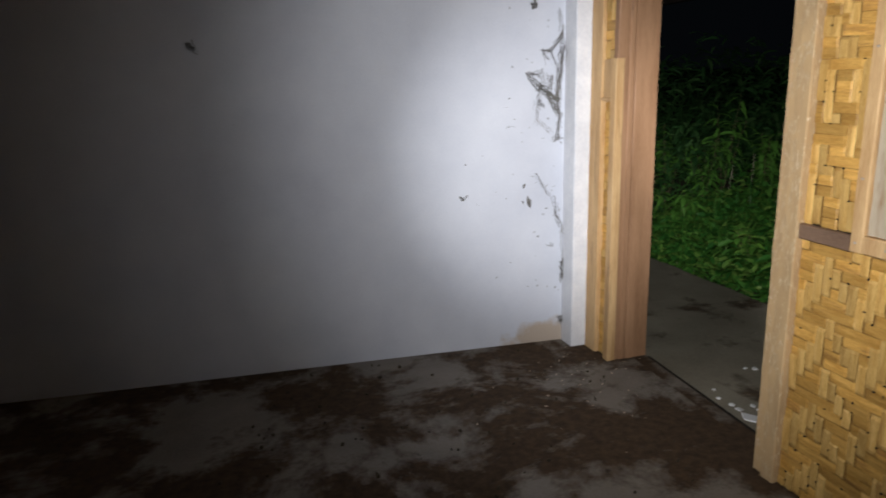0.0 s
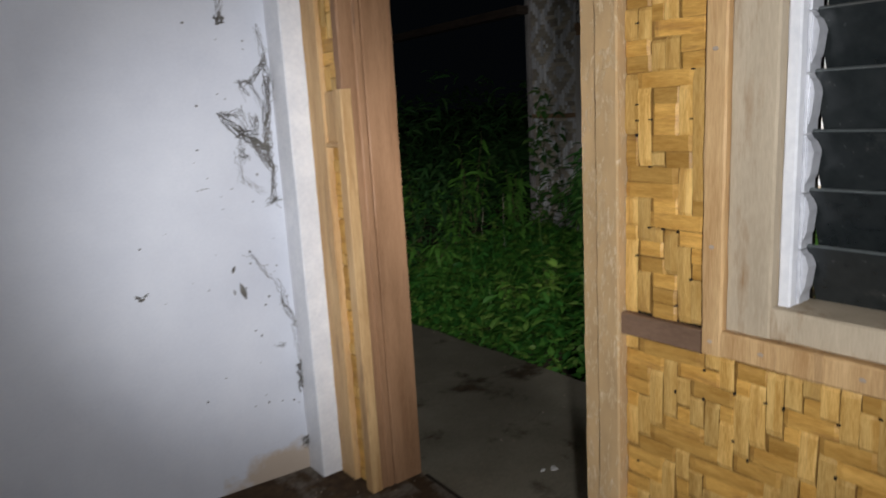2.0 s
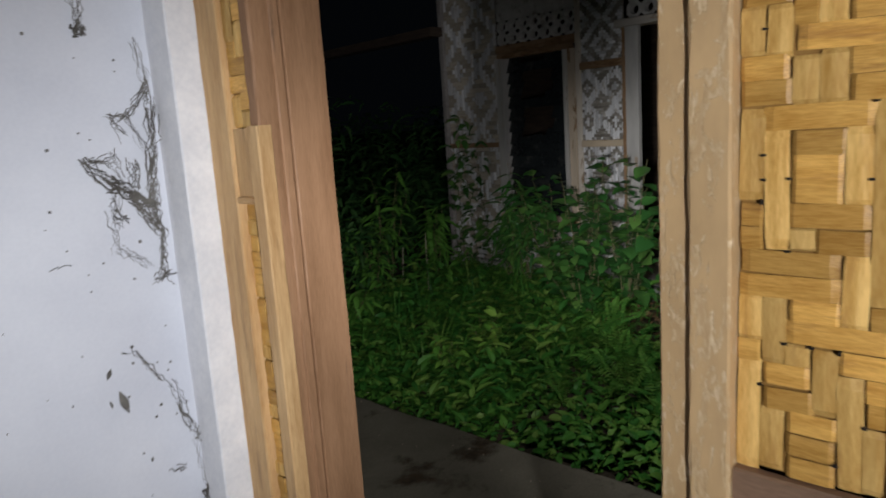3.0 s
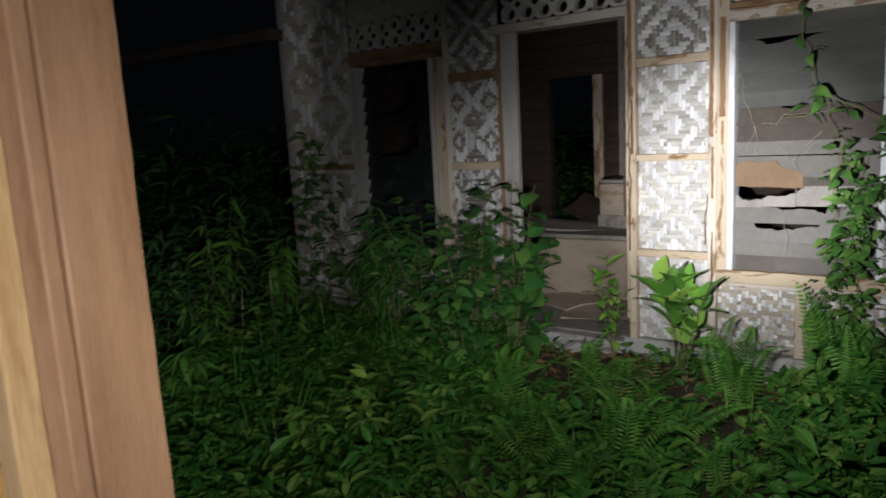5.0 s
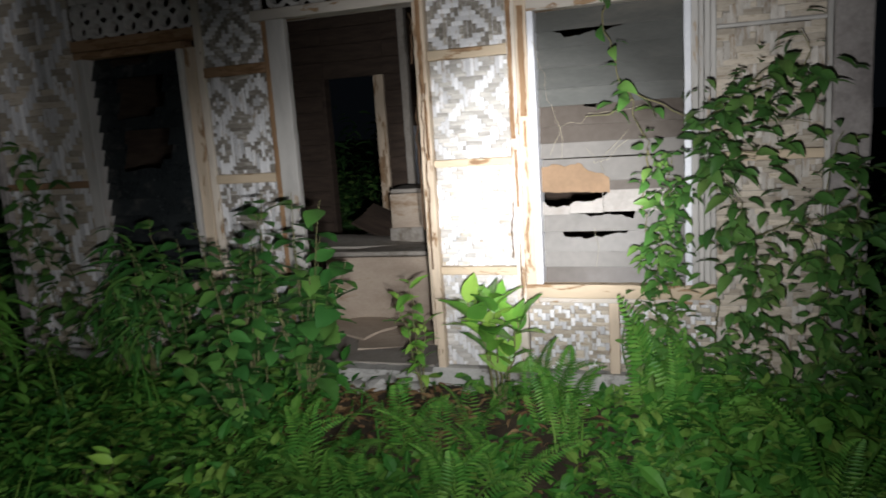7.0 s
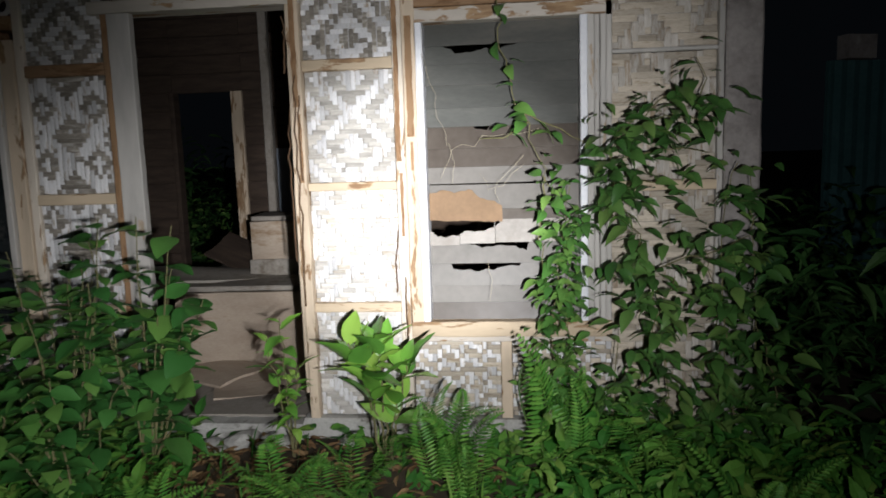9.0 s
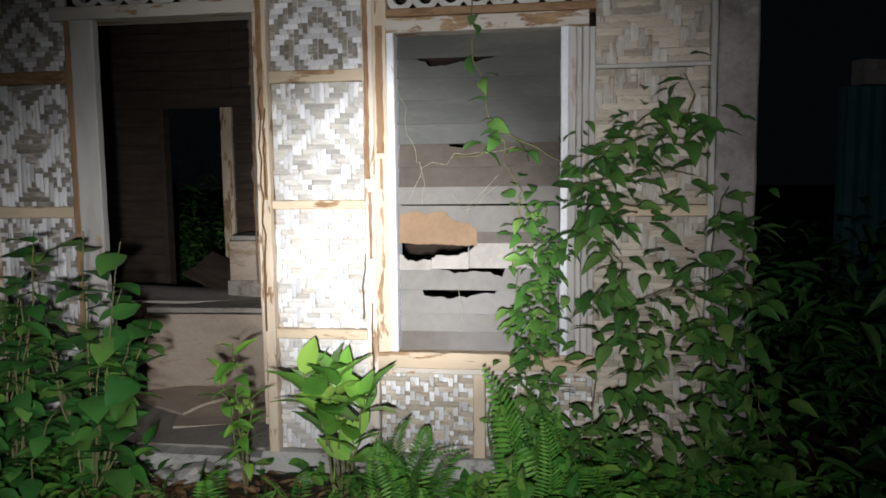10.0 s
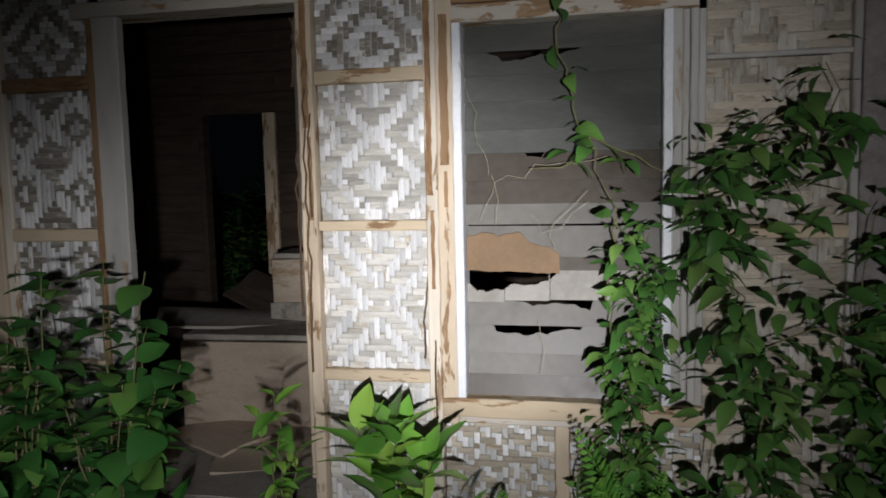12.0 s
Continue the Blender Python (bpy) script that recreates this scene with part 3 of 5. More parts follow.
cobweb([((-0.03, 1.73), (-0.005, 1.69), 0.004, 3)], seed=10)
cobweb([((1.872, 0.15), (1.876, 0.10), 0.005, 3)], seed=11)


def scrap(x, z, w, h, lean, label):
    bm = bmesh.new()
    bmesh.ops.create_uvsphere(bm, u_segments=10, v_segments=8, radius=0.5)
    for v in bm.verts:
        t = 1 - abs(v.co.z * 2) ** 1.6 * 0.85
        v.co = (v.co.x * w * t, v.co.y * 0.006, v.co.z * h)
    return tagged(mesh_ob("dead_leaf_scrap", bm, COBWEB, pose(x, 4.046 - 0.031 * (1.88 - x), z, 0, lean, 0)), label, "debris")


scrap(1.681, 0.842, 0.026, 0.078, -14, "small dark dead leaf stuck to white wall")
scrap(1.652, 0.935, 0.014, 0.034, 25, "tiny dark dead leaf stuck to white wall")
scrap(1.646, 0.845, 0.008, 0.026, -10, "tiny dark dead leaf stuck to white wall")
scrap(1.735, 0.642, 0.008, 0.016, 10, "tiny dark dead leaf stuck to white wall")
speck = bmesh.new()
rg = random.Random(12)
for k in range(45):
    x = 1.87 - abs(rg.gauss(0, 0.22))
    z = rg.uniform(0.3, 1.9)
    s = rg.uniform(0.0012, 0.0038)
    y = 4.055 - 0.031 * (1.885 - x)
    box(speck, x - s, x + s, y - 0.004, y + 0.002, z - s * rg.uniform(0.5, 1.3), z + s)
tagged(mesh_ob("wall_specks", speck, COBWEB), "scattered dark specks of grime on white wall", "grime", "", "stuff")

# ---- yard ----


def ground_z(x, y):
    t = min(1.0, max(0.0, (x - 3.2) / 2.1))
    h = -0.07 + 0.33 * (t * t * (3 - 2 * t))
    if x < 3.0 or x > 5.5:
        return h
    return h + 0.03 * noise.noise(Vector((x * 1.7, y * 1.7, 0))) * t


def ground_sheet():
    bm = bmesh.new()
    xs = [-90, -30, -8, 0, 2] + [2.4 + 0.15 * k for k in range(24)] + [6.5, 7.5, 9, 12, 20, 50, 120]
    ys = [-90, -30, -10, -4, -1] + [0.2 * k for k in range(50)] + [11, 13, 18, 30, 60, 120]
    grid = [[bm.verts.new((x, y, ground_z(x, y))) for y in ys] for x in xs]
    for a, b in zip(grid, grid[1:]):
        for k in range(len(ys) - 1):
            bm.faces.new((a[k], b[k], b[k + 1], a[k + 1]))
    return tagged(mesh_ob("ground", bm, SOIL), "dark earth yard covered in leaf litter", "", "", "structure")


ground_sheet()


def slab():
    """Concrete apron outside the door with a broken, skewed outer edge."""
    bm = bmesh.new()
    n = 44
    top, low = [], []
    for k in range(n + 1):
        y = 7.4 - 9.2 * k / n
        edge = 3.48 - (y - 4.05) * 0.13 + 0.03 * noise.noise(Vector((y * 3.1, 0, 0))) + 0.012 * noise.noise(Vector((y * 14, 3, 0)))
        wallx = 2.270 + (3.70 - y) * 0.058
        top.append((bm.verts.new((wallx, y, -0.006)), bm.verts.new((edge - 0.012, y, -0.010)), bm.verts.new((edge, y, -0.024))))
        low.append((bm.verts.new((wallx, y, -0.12)), bm.verts.new((edge + 0.01, y, -0.12))))
    for (a, b, c), (d, e, f), (p, q), (r, s) in zip(top, top[1:], low, low[1:]):
        bm.faces.new((a, d, e, b))
        bm.faces.new((b, e, f, c))
        bm.faces.new((c, f, s, q))
        bm.faces.new((p, r, d, a))
    return tagged(mesh_ob("pavement", bm, SLAB), "stained grey concrete apron with a ragged edge", "", "", "structure")


slab()
thr = structure("threshold", "worn concrete door threshold", pose(2.270, 3.70, 0, 0, 0, -86.68))
part("sill_strip", box(bmesh.new(), -0.10, 1.25, -0.10, -0.020, -0.05, 0.0012), ROOM_FLOOR, thr)
part("joint", box(bmesh.new(), 0.02, 1.16, -0.018, -0.003, -0.05, 0.002), DARK, thr, "black open joint along the threshold")

# ---- the ruined house ----
HOUSE = pose(5.463, 6.82, -0.04, 0, 0, -90)
facade = structure("wall_facade", "ruined house front of whitewashed woven bamboo and peeling timber", HOUSE)
part("base_curb", board(-0.09, 1.97, -0.05, 0.14, 0.16, 0.384, 0.008, 0.08, 0.015), CURB, facade, "pale chipped concrete curb")
part("base_curb", board(2.66, 4.62, -0.05, 0.14, 0.16, 0.384, 0.008, 0.08, 0.015), CURB, facade)
part("base_curb", board(1.97, 2.66, -0.07, 0.14, 0.15, 0.360, 0.012, 0.06, 0.02), CURB, facade)
TOP = 2.72


def diamonds(px, pz, ox, oz, run=3):
    def over(i, j):
        a = abs((i + ox) % px - px / 2)
        b = abs((j + oz) % pz - pz / 2)
        return int(a + b) % (2 * run) < run
    return over


def lattice(i, j):
    a, b = abs((i + 4) % 12 - 6), abs(j % 12 - 6)
    return 4 <= a + b <= 7 or a + b <= 1


rng = random.Random(9)
C = 0.0205
P = "whitewashed woven bamboo panel with diamond pattern"
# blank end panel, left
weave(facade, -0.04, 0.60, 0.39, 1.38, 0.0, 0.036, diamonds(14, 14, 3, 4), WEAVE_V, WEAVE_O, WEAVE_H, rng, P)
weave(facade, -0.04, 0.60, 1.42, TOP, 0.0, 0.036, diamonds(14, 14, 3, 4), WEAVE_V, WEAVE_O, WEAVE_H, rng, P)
part("rail", board(-0.04, 0.60, -0.016, 0.02, 1.38, 1.42), RAIL_BROWN, facade)
part("post", board(-0.09, -0.042, -0.03, 0.10, 0.38, TOP), COLUMN, facade)
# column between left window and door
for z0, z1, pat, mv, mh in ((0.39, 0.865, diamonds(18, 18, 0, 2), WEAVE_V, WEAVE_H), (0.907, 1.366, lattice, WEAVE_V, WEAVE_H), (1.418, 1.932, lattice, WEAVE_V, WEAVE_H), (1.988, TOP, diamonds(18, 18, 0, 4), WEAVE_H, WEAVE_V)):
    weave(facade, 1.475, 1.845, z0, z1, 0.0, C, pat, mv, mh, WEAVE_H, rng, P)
for z0, z1, mt in ((0.866, 0.906, RAIL_TAN), (1.368, 1.416, RAIL_TAN), (1.934, 1.986, RAIL_BROWN)):
    part("rail", board(1.475, 1.848, -0.020, 0.02, z0, z1), mt, facade)
part("post", board(1.365, 1.430, -0.026, 0.09, 0.385, 2.10), PEEL_TAN, facade)
part("post", board(1.432, 1.473, -0.014, 0.03, 0.385, TOP), PEEL, facade)
part("door_jamb", board(1.882, 1.986, -0.030, 0.012, 0.362, 2.185), WHITE_JAMB, facade, "dirty white door jamb board")
part("casing", board(1.850, 1.880, -0.024, 0.03, 0.385, 2.185), PEEL_BROWN, facade)
# door head
part("door_head", board(1.80, 2.74, -0.034, 0.10, 2.187, 2.240), RAIL_PEEL, facade, "sagging peeling door head board")
# column between door and window
part("door_jamb", board(2.674, 2.691, -0.030, 0.06, 0.50, 2.185, 0.004), PEEL_TAN, facade, "peeling tan door jamb eaten by termites")
part("post", board(2.692, 2.733, -0.040, 0.03, 0.385, TOP, 0.004), PEEL_TAN, facade)
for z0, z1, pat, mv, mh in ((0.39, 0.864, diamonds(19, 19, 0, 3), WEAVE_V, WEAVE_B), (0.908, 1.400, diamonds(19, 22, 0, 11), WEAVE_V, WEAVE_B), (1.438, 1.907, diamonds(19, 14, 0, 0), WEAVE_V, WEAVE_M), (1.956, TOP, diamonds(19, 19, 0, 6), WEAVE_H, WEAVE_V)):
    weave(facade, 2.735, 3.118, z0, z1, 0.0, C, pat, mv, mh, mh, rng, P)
for z0, z1 in ((0.865, 0.907), (1.401, 1.437), (1.908, 1.955)):
    part("rail", board(2.735, 3.120, -0.022, 0.02, z0, z1, 0.004, 0.04), RAIL_TAN, facade)
part("post", board(3.121, 3.165, -0.030, 0.03, 0.385, TOP, 0.004), PEEL, facade)
part("post", board(3.167, 3.222, -0.044, 0.09, 0.735, TOP, 0.004), PEEL_TAN, facade)
# right window surround
part("window_head", board(3.223, 3.995, -0.040, 0.09, 2.082, 2.140), RAIL_PEEL, facade)
part("rail", board(3.223, 4.02, -0.046, 0.03, 2.142, 2.172, 0.004), RAIL_BROWN, facade)
part("window_sill", board(3.17, 4.02, -0.050, 0.09, 0.760, 0.826, 0.005, 0.05), RAIL_TAN, facade, "peeling tan window sill")
part("rail", board(3.166, 4.02, -0.030, 0.03, 0.733, 0.757), RAIL_PEEL, facade)
for x0, x1, y in ((3.922, 3.950, -0.036), (3.952, 3.972, -0.020), (3.974, 3.998, -0.030), (4.000, 4.022, -0.016)):
    part("casing", board(x0, x1, y, 0.06, 0.735, 2.081), WHITE_JAMB, facade)
weave(facade, 3.168, 3.548, 0.39, 0.731, 0.0, C, lambda i, j: ((i + 2 * j) % 7 < 3) != (i % 5 == 0), WEAVE_V, WEAVE_O, WEAVE_H, rng, "faded woven bamboo panel under the window")
weave(facade, 3.600, 4.020, 0.39, 0.731, 0.0, C, lambda i, j: ((i + 2 * j) % 7 < 3) != (i % 5 == 0), WEAVE_V, WEAVE_O, WEAVE_H, rng)
part("batten", board(3.550, 3.598, -0.018, 0.02, 0.386, 0.731), PEEL_TAN, facade)
# end panel, right
for z0, z1 in ((0.39, 1.366), (1.412, 1.925), (1.945, TOP)):
    weave(facade, 4.024, 4.438, z0, z1, 0.002, 0.026, lambda i, j: (i + (1 if (i // 6) % 2 else -1) * j) % 8 < 3, WEAVE_P, WEAVE_O, WEAVE_H, rng, "greyed woven bamboo panel")
part("rail", board(4.024, 4.44, -0.018, 0.02, 1.368, 1.410), RAIL_TAN, facade)
part("rail", board(4.024, 4.44, -0.010, 0.02, 1.927, 1.943), WHITE_JAMB, facade)
part("batten", board(4.440, 4.462, -0.020, 0.03, 0.386, TOP), WHITE_JAMB, facade)
part("column", board(4.464, 4.606, -0.035, 0.16, 0.20, TOP, 0.004, 0.1, 0.008), COLUMN, facade, "mottled grey rendered corner column")


def vent(x0, x1, z0, z1, cols, rows):
    """A cast block pierced by rows of rounded holes."""
    bm = bmesh.new()
    cw, ch = (x1 - x0) / cols, (z1 - z0) / rows
    n = 12
    for i in range(cols):
        for j in range(rows):
            cx, cz = x0 + (i + 0.5) * cw, z0 + (j + 0.5) * ch
            rings = []
            for y, s in ((0.0, 1.0), (0.012, 0.9), (0.05, 0.9)):
                inner = [bm.verts.new((cx + 0.33 * cw * s * math.cos(k * math.tau / n), y, cz + 0.34 * ch * s * math.sin(k * math.tau / n))) for k in range(n)]
                rings.append(inner)
            outer = []
            for k in range(n):
                a = k * math.tau / n
                c, s = math.cos(a), math.sin(a)
                f = 1 / max(abs(c), abs(s))
                outer.append(bm.verts.new((cx + 0.5 * cw * c * f, 0.0, cz + 0.5 * ch * s * f)))
            for k in range(n):
                q = (k + 1) % n
                bm.faces.new((outer[k], outer[q], rings[0][q], rings[0][k]))
                bm.faces.new((rings[0][k], rings[0][q], rings[1][q], rings[1][k]))
                bm.faces.new((rings[1][k], rings[1][q], rings[2][q], rings[2][k]))
    return part("vent_block", bm, VENT, facade, "cast vent block with round holes")


for k, path in enumerate((((3.105, 0.95), (3.100, 1.08), (3.115, 1.2), (3.12, 1.27)), ((2.70, 0.9), (2.706, 1.3), (2.698, 1.6), (2.705, 1.95)), ((2.672, 1.1), (2.668, 1.5), (2.676, 1.8)), ((3.150, 0.75), (3.146, 0.90), (3.152, 1.05)), ((2.718, 1.45), (2.714, 1.6), (2.722, 1.85)), ((2.665, 1.9), (2.672, 2.05), (2.668, 2.15)))):
    pts = []
    for (xa, za), (xb, zb) in zip(path, path[1:]):
        pts += [(xa + (xb - xa) * q / 6 + 0.013 * noise.noise(Vector((k * 3.0, q + za * 9, 0))), -0.046 if k else -0.002, za + (zb - za) * q / 6) for q in range(6)]
    part("termite_trail", tube(bmesh.new(), pts, 0.0045, 0.003, 5), TRAIL, facade, "brown mud termite trail")
vent(0.62, 1.43, 2.205, 2.40, 7, 2)
part("wall_core", box(bmesh.new(), 0.62, 1.43, 0.0, 0.05, 2.402, TOP), VENT, facade)
vent(1.885, 2.69, 2.243, 2.45, 7, 2)
part("wall_core", box(bmesh.new(), 1.885, 2.69, 0.0, 0.05, 2.452, TOP), VENT, facade)
vent(3.223, 4.02, 2.175, 2.29, 8, 1)
part("wall_core", box(bmesh.new(), 3.223, 4.02, 0.0, 0.05, 2.292, TOP), VENT, facade)
for x0, x1, y0, z0, z1 in ((3.180, 3.207, -0.0465, 1.62, 2.11), (3.190, 3.202, -0.0465, 1.48, 1.60), (2.695, 2.717, -0.0425, 1.76, 2.62), (2.709, 2.723, -0.0425, 1.44, 1.73), (3.127, 3.147, -0.0325, 1.52, 2.50), (3.138, 3.150, -0.0325, 1.20, 1.47)):
    part("bare_patch", board(x0, x1, y0, y0 + 0.004, z0, z1, 0.007, 0.03, 0.0015), PEEL_BROWN, facade, "bare brown wood where paint has gone")
# left window surround
part("rail", board(0.62, 1.432, -0.030, 0.06, 2.142, 2.203, 0.004), RAIL_BROWN, facade)
part("window_head", board(0.62, 1.364, -0.020, 0.06, 2.10, 2.140), RAIL_BROWN, facade)
part("post", board(0.602, 0.672, -0.026, 0.09, 0.385, 2.10), WHITE_JAMB, facade)
part("window_sill", board(0.60, 1.43, -0.040, 0.09, 0.760, 0.826, 0.005), RAIL_TAN, facade)
weave(facade, 0.675, 1.362, 0.39, 0.758, 0.0, 0.034, diamonds(14, 14, 0, 3), WEAVE_V, WEAVE_O, WEAVE_H, rng)


def louvres(name, x0, x1, z0, z1, pitch, label, gaps, lean, seed, tones=None):
    """A jalousie window: two side rails and tilted slats, some snapped or gone.
    gaps: slat number to pieces (from, to, chips); a chip is (from, to, depth at each end)."""
    w = structure(name, label, HOUSE)
    rg = random.Random(seed)
    for a in (x0, x1 - 0.030):
        part("side_rail", board(a, a + 0.030, -0.046, 0.07, z0, z1, 0.0015), WHITE_JAMB if seed == 2 else POST_WHITE, w, "flaking white side rail")
    k, z = 0, z0 + pitch * 0.55
    lo, hi = x0 + 0.032, x1 - 0.032
    while z < z1 - 0.02:
        for a, b, chips in gaps.get(k, ((0.0, 1.0, ()),)):
            bm = bmesh.new()
            n = 40
            pts = []
            for i in range(n + 1):
                t = a + (b - a) * i / n
                chip = 0.0
                for c0, c1, d0, d1 in chips:
                    if c0 <= t <= c1:
                        chip = (d0 + (d1 - d0) * (t - c0) / (c1 - c0)) * (1 + 0.28 * noise.noise(Vector((t * 14, k * 3.7, 0))) + rg.uniform(-0.05, 0.05))
                pts.append((lo + (hi - lo) * t, pitch * 0.65 - chip))
            vs = [[bm.verts.new((x, y, z)) for x, z in pts] for y in (-0.002, 0.002)]
            vb = [[bm.verts.new((x, y, -pitch * 0.65)) for x, z in pts] for y in (-0.002, 0.002)]
            for i in range(n):
                bm.faces.new((vb[0][i], vb[0][i + 1], vs[0][i + 1], vs[0][i]))
                bm.faces.new((vb[1][i + 1], vb[1][i], vs[1][i], vs[1][i + 1]))
                bm.faces.new((vs[0][i], vs[0][i + 1], vs[1][i + 1], vs[1][i]))
                bm.faces.new((vb[0][i + 1], vb[0][i], vb[1][i], vb[1][i + 1]))
            for q in (0, n):
                bm.faces.new((vb[0][q], vs[0][q], vs[1][q], vb[1][q]))
            glass = (tones or {}).get(k, GLASS_FROST if seed == 1 else GLASS_DARK)
            part("slat", bm, glass, w, "", pose(0, 0.022 + rg.gauss(0, 0.002), z, -lean + rg.gauss(0, 1.5), rg.gauss(0, 0.15), 0))
        k, z = k + 1, z + pitch
    return w


# upper slats keep the darker shaded tone; lower ones get paler dusted glass
win2 = louvres("window_2", 3.222, 3.922, 0.828, 2.080, 0.0835, "broken frosted glass louvre window with flaking rails", {
    1: ((0.0, 1.0, ((0.10, 0.25, 0.030, 0.026), (0.31, 0.42, 0.026, 0.032), (0.46, 0.69, 0.034, 0.030), (0.73, 0.83, 0.024, 0.024))),),
    2: ((0.0, 1.0, ((0.15, 0.45, 0.038, 0.044), (0.45, 0.60, 0.034, 0.022))),),
    3: ((0.0, 1.0, ((0.24, 0.36, 0.018, 0.040), (0.36, 0.58, 0.036, 0.032), (0.58, 0.65, 0.048, 0.052))),),
    4: ((0.0, 0.20, ((0.0, 0.05, 0.040, 0.066), (0.05, 0.20, 0.070, 0.062))), (0.203, 0.44, ((0.203, 0.44, 0.060, 0.044),)), (0.443, 1.0, ((0.443, 0.48, 0.040, 0.016),))),
    5: ((0.47, 1.0, ((0.57, 0.75, 0.040, 0.032),)),),
    6: ((0.0, 1.0, ()),),
    9: ((0.0, 1.0, ((0.31, 0.42, 0.024, 0.030),)),),
    13: ((0.0, 1.0, ((0.08, 0.20, 0.016, 0.048), (0.20, 0.48, 0.060, 0.044), (0.48, 0.62, 0.052, 0.022))),)}, 20, 1,
    {0: GLASS_BROWN, 1: GLASS_PALE, 2: GLASS_PALE, 3: GLASS_PALE, 4: GLASS_CHALK, 5: GLASS_BROWN, 6: GLASS_PALE, 7: GLASS_PALE, 8: GLASS_BROWN, 9: GLASS_BROWN})
bm = bmesh.new()
rg_c = random.Random(12)
low = [(3.256 + 0.312 * q / 16, 1.262 - 0.010 * q / 16 + rg_c.uniform(-0.003, 0.003)) for q in range(17)]
torn = [(3.566 - 0.310 * q / 20, 1.318 + 0.068 * min(1.0, q / 9) + 0.007 * math.sin(q * 0.9) + rg_c.uniform(-0.004, 0.004)) for q in range(21)]
rim = [[bm.verts.new((x, y, z)) for x, z in low + torn] for y in (0.000, 0.004)]
bm.faces.new(rim[0])
bm.faces.new(list(reversed(rim[1])))
for q in range(len(rim[0])):
    p = (q + 1) % len(rim[0])
    bm.faces.new((rim[0][p], rim[0][q], rim[1][q], rim[1][p]))
part("cardboard", bm, CARD, win2, "torn brown cardboard wedged between the slats")
louvres("window_3", 0.674, 1.362, 0.828, 2.098, 0.0965, "dark louvre window with most slats missing", {k: (((0.0, 0.25, ()), (0.75, 1.0, ())) if k % 3 else ((0.0, 1.0, ((0.2, 0.6, 0.06, 0.045),)),)) for k in range(6, 14)}, 20, 2)

# inside of the house
solid("floor_house", 5.50, 9.0, 2.2, 6.85, 0.10, 0.33, PLY_GREY, "dusty grey concrete floor of the ruined house")
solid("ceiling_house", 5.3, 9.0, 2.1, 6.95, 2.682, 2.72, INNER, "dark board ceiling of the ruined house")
back = structure("wall_inner", "dark brown lath partition with a doorway", pose(7.37, 6.85, -0.04, 0, 0, -90))


def lath_wall(parent, x0, x1, z0, z1):
    part("wall_core", box(bmesh.new(), x0, x1, 0.02, 0.06, z0, z1), INNER, parent)
    z = z0
    k = 0
    while z < z1 - 0.02:
        part("plank", board(x0, x1, 0.0 - 0.004 * (k % 2), 0.019, z + 0.003, min(z + 0.125, z1), 0.002, 0.2), INNER, parent)
        z += 0.128
        k += 1


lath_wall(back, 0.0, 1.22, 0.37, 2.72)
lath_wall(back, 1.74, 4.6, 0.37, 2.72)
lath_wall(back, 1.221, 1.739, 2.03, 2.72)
part("casing", board(1.66, 1.74, -0.03, 0.07, 0.37, 2.028), PEEL_TAN, back, "pale wooden door casing")
part("casing", board(1.20, 1.235, -0.02, 0.07, 0.37, 2.028), INNER, back)
# grey in place of white: the unlit look is in the colour
part("post", board(1.90, 1.96, -0.06, -0.008, 0.37, 2.72), PLY_GREY, back)
part("panel", board(1.97, 2.5, -0.03, -0.008, 0.37, 1.62), INNER_BLUE, back, "faded blue board")
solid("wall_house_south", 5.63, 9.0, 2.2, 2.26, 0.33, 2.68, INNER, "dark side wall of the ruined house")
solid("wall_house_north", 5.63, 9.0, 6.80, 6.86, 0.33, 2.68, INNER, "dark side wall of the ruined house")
solid("roof", 5.0, 9.4, 2.0, 7.2, 2.74, 2.80, DARK, "dark sheet roof of the ruined house")
# beam shares the darkened lath colour to stay dim under the torch
solid("roof_beam", 5.30, 5.44, 6.86, 10.5, 2.33, 2.41, INNER, "dark wooden eave beam running past the house corner")


def sheet(name, w, h, m, material, label, category, thick=0.014, warp=0.01, seed=0):
    """A loose board, a little warped, with rough edges."""
    bm = bmesh.new()
    rg = random.Random(seed)
    n = 8
    rows = []
    for side in (-thick / 2, thick / 2):
        g = [[bm.verts.new(((i / n - 0.5) * w + (rg.gauss(0, 0.003) if i in (0, n) else 0), side + warp * math.sin(i / n * 3.0 + j * 0.6), (j / n - 0.5) * h + (rg.gauss(0, 0.003) if j in (0, n) else 0))) for j in range(n + 1)] for i in range(n + 1)]
        rows.append(g)
    a, b = rows
    for i in range(n):
        for j in range(n):
            bm.faces.new((a[i][j], a[i + 1][j], a[i + 1][j + 1], a[i][j + 1]))
            bm.faces.new((b[i][j + 1], b[i + 1][j + 1], b[i + 1][j], b[i][j]))
    for i in range(n):
        bm.faces.new((a[i + 1][0], a[i][0], b[i][0], b[i + 1][0]))
        bm.faces.new((a[i][n], a[i + 1][n], b[i + 1][n], b[i][n]))
        bm.faces.new((a[0][i], a[0][i + 1], b[0][i + 1], b[0][i]))
        bm.faces.new((a[n][i + 1], a[n][i], b[n][i], b[n][i + 1]))
    return tagged(mesh_ob(name, bm, material, m), label, category)


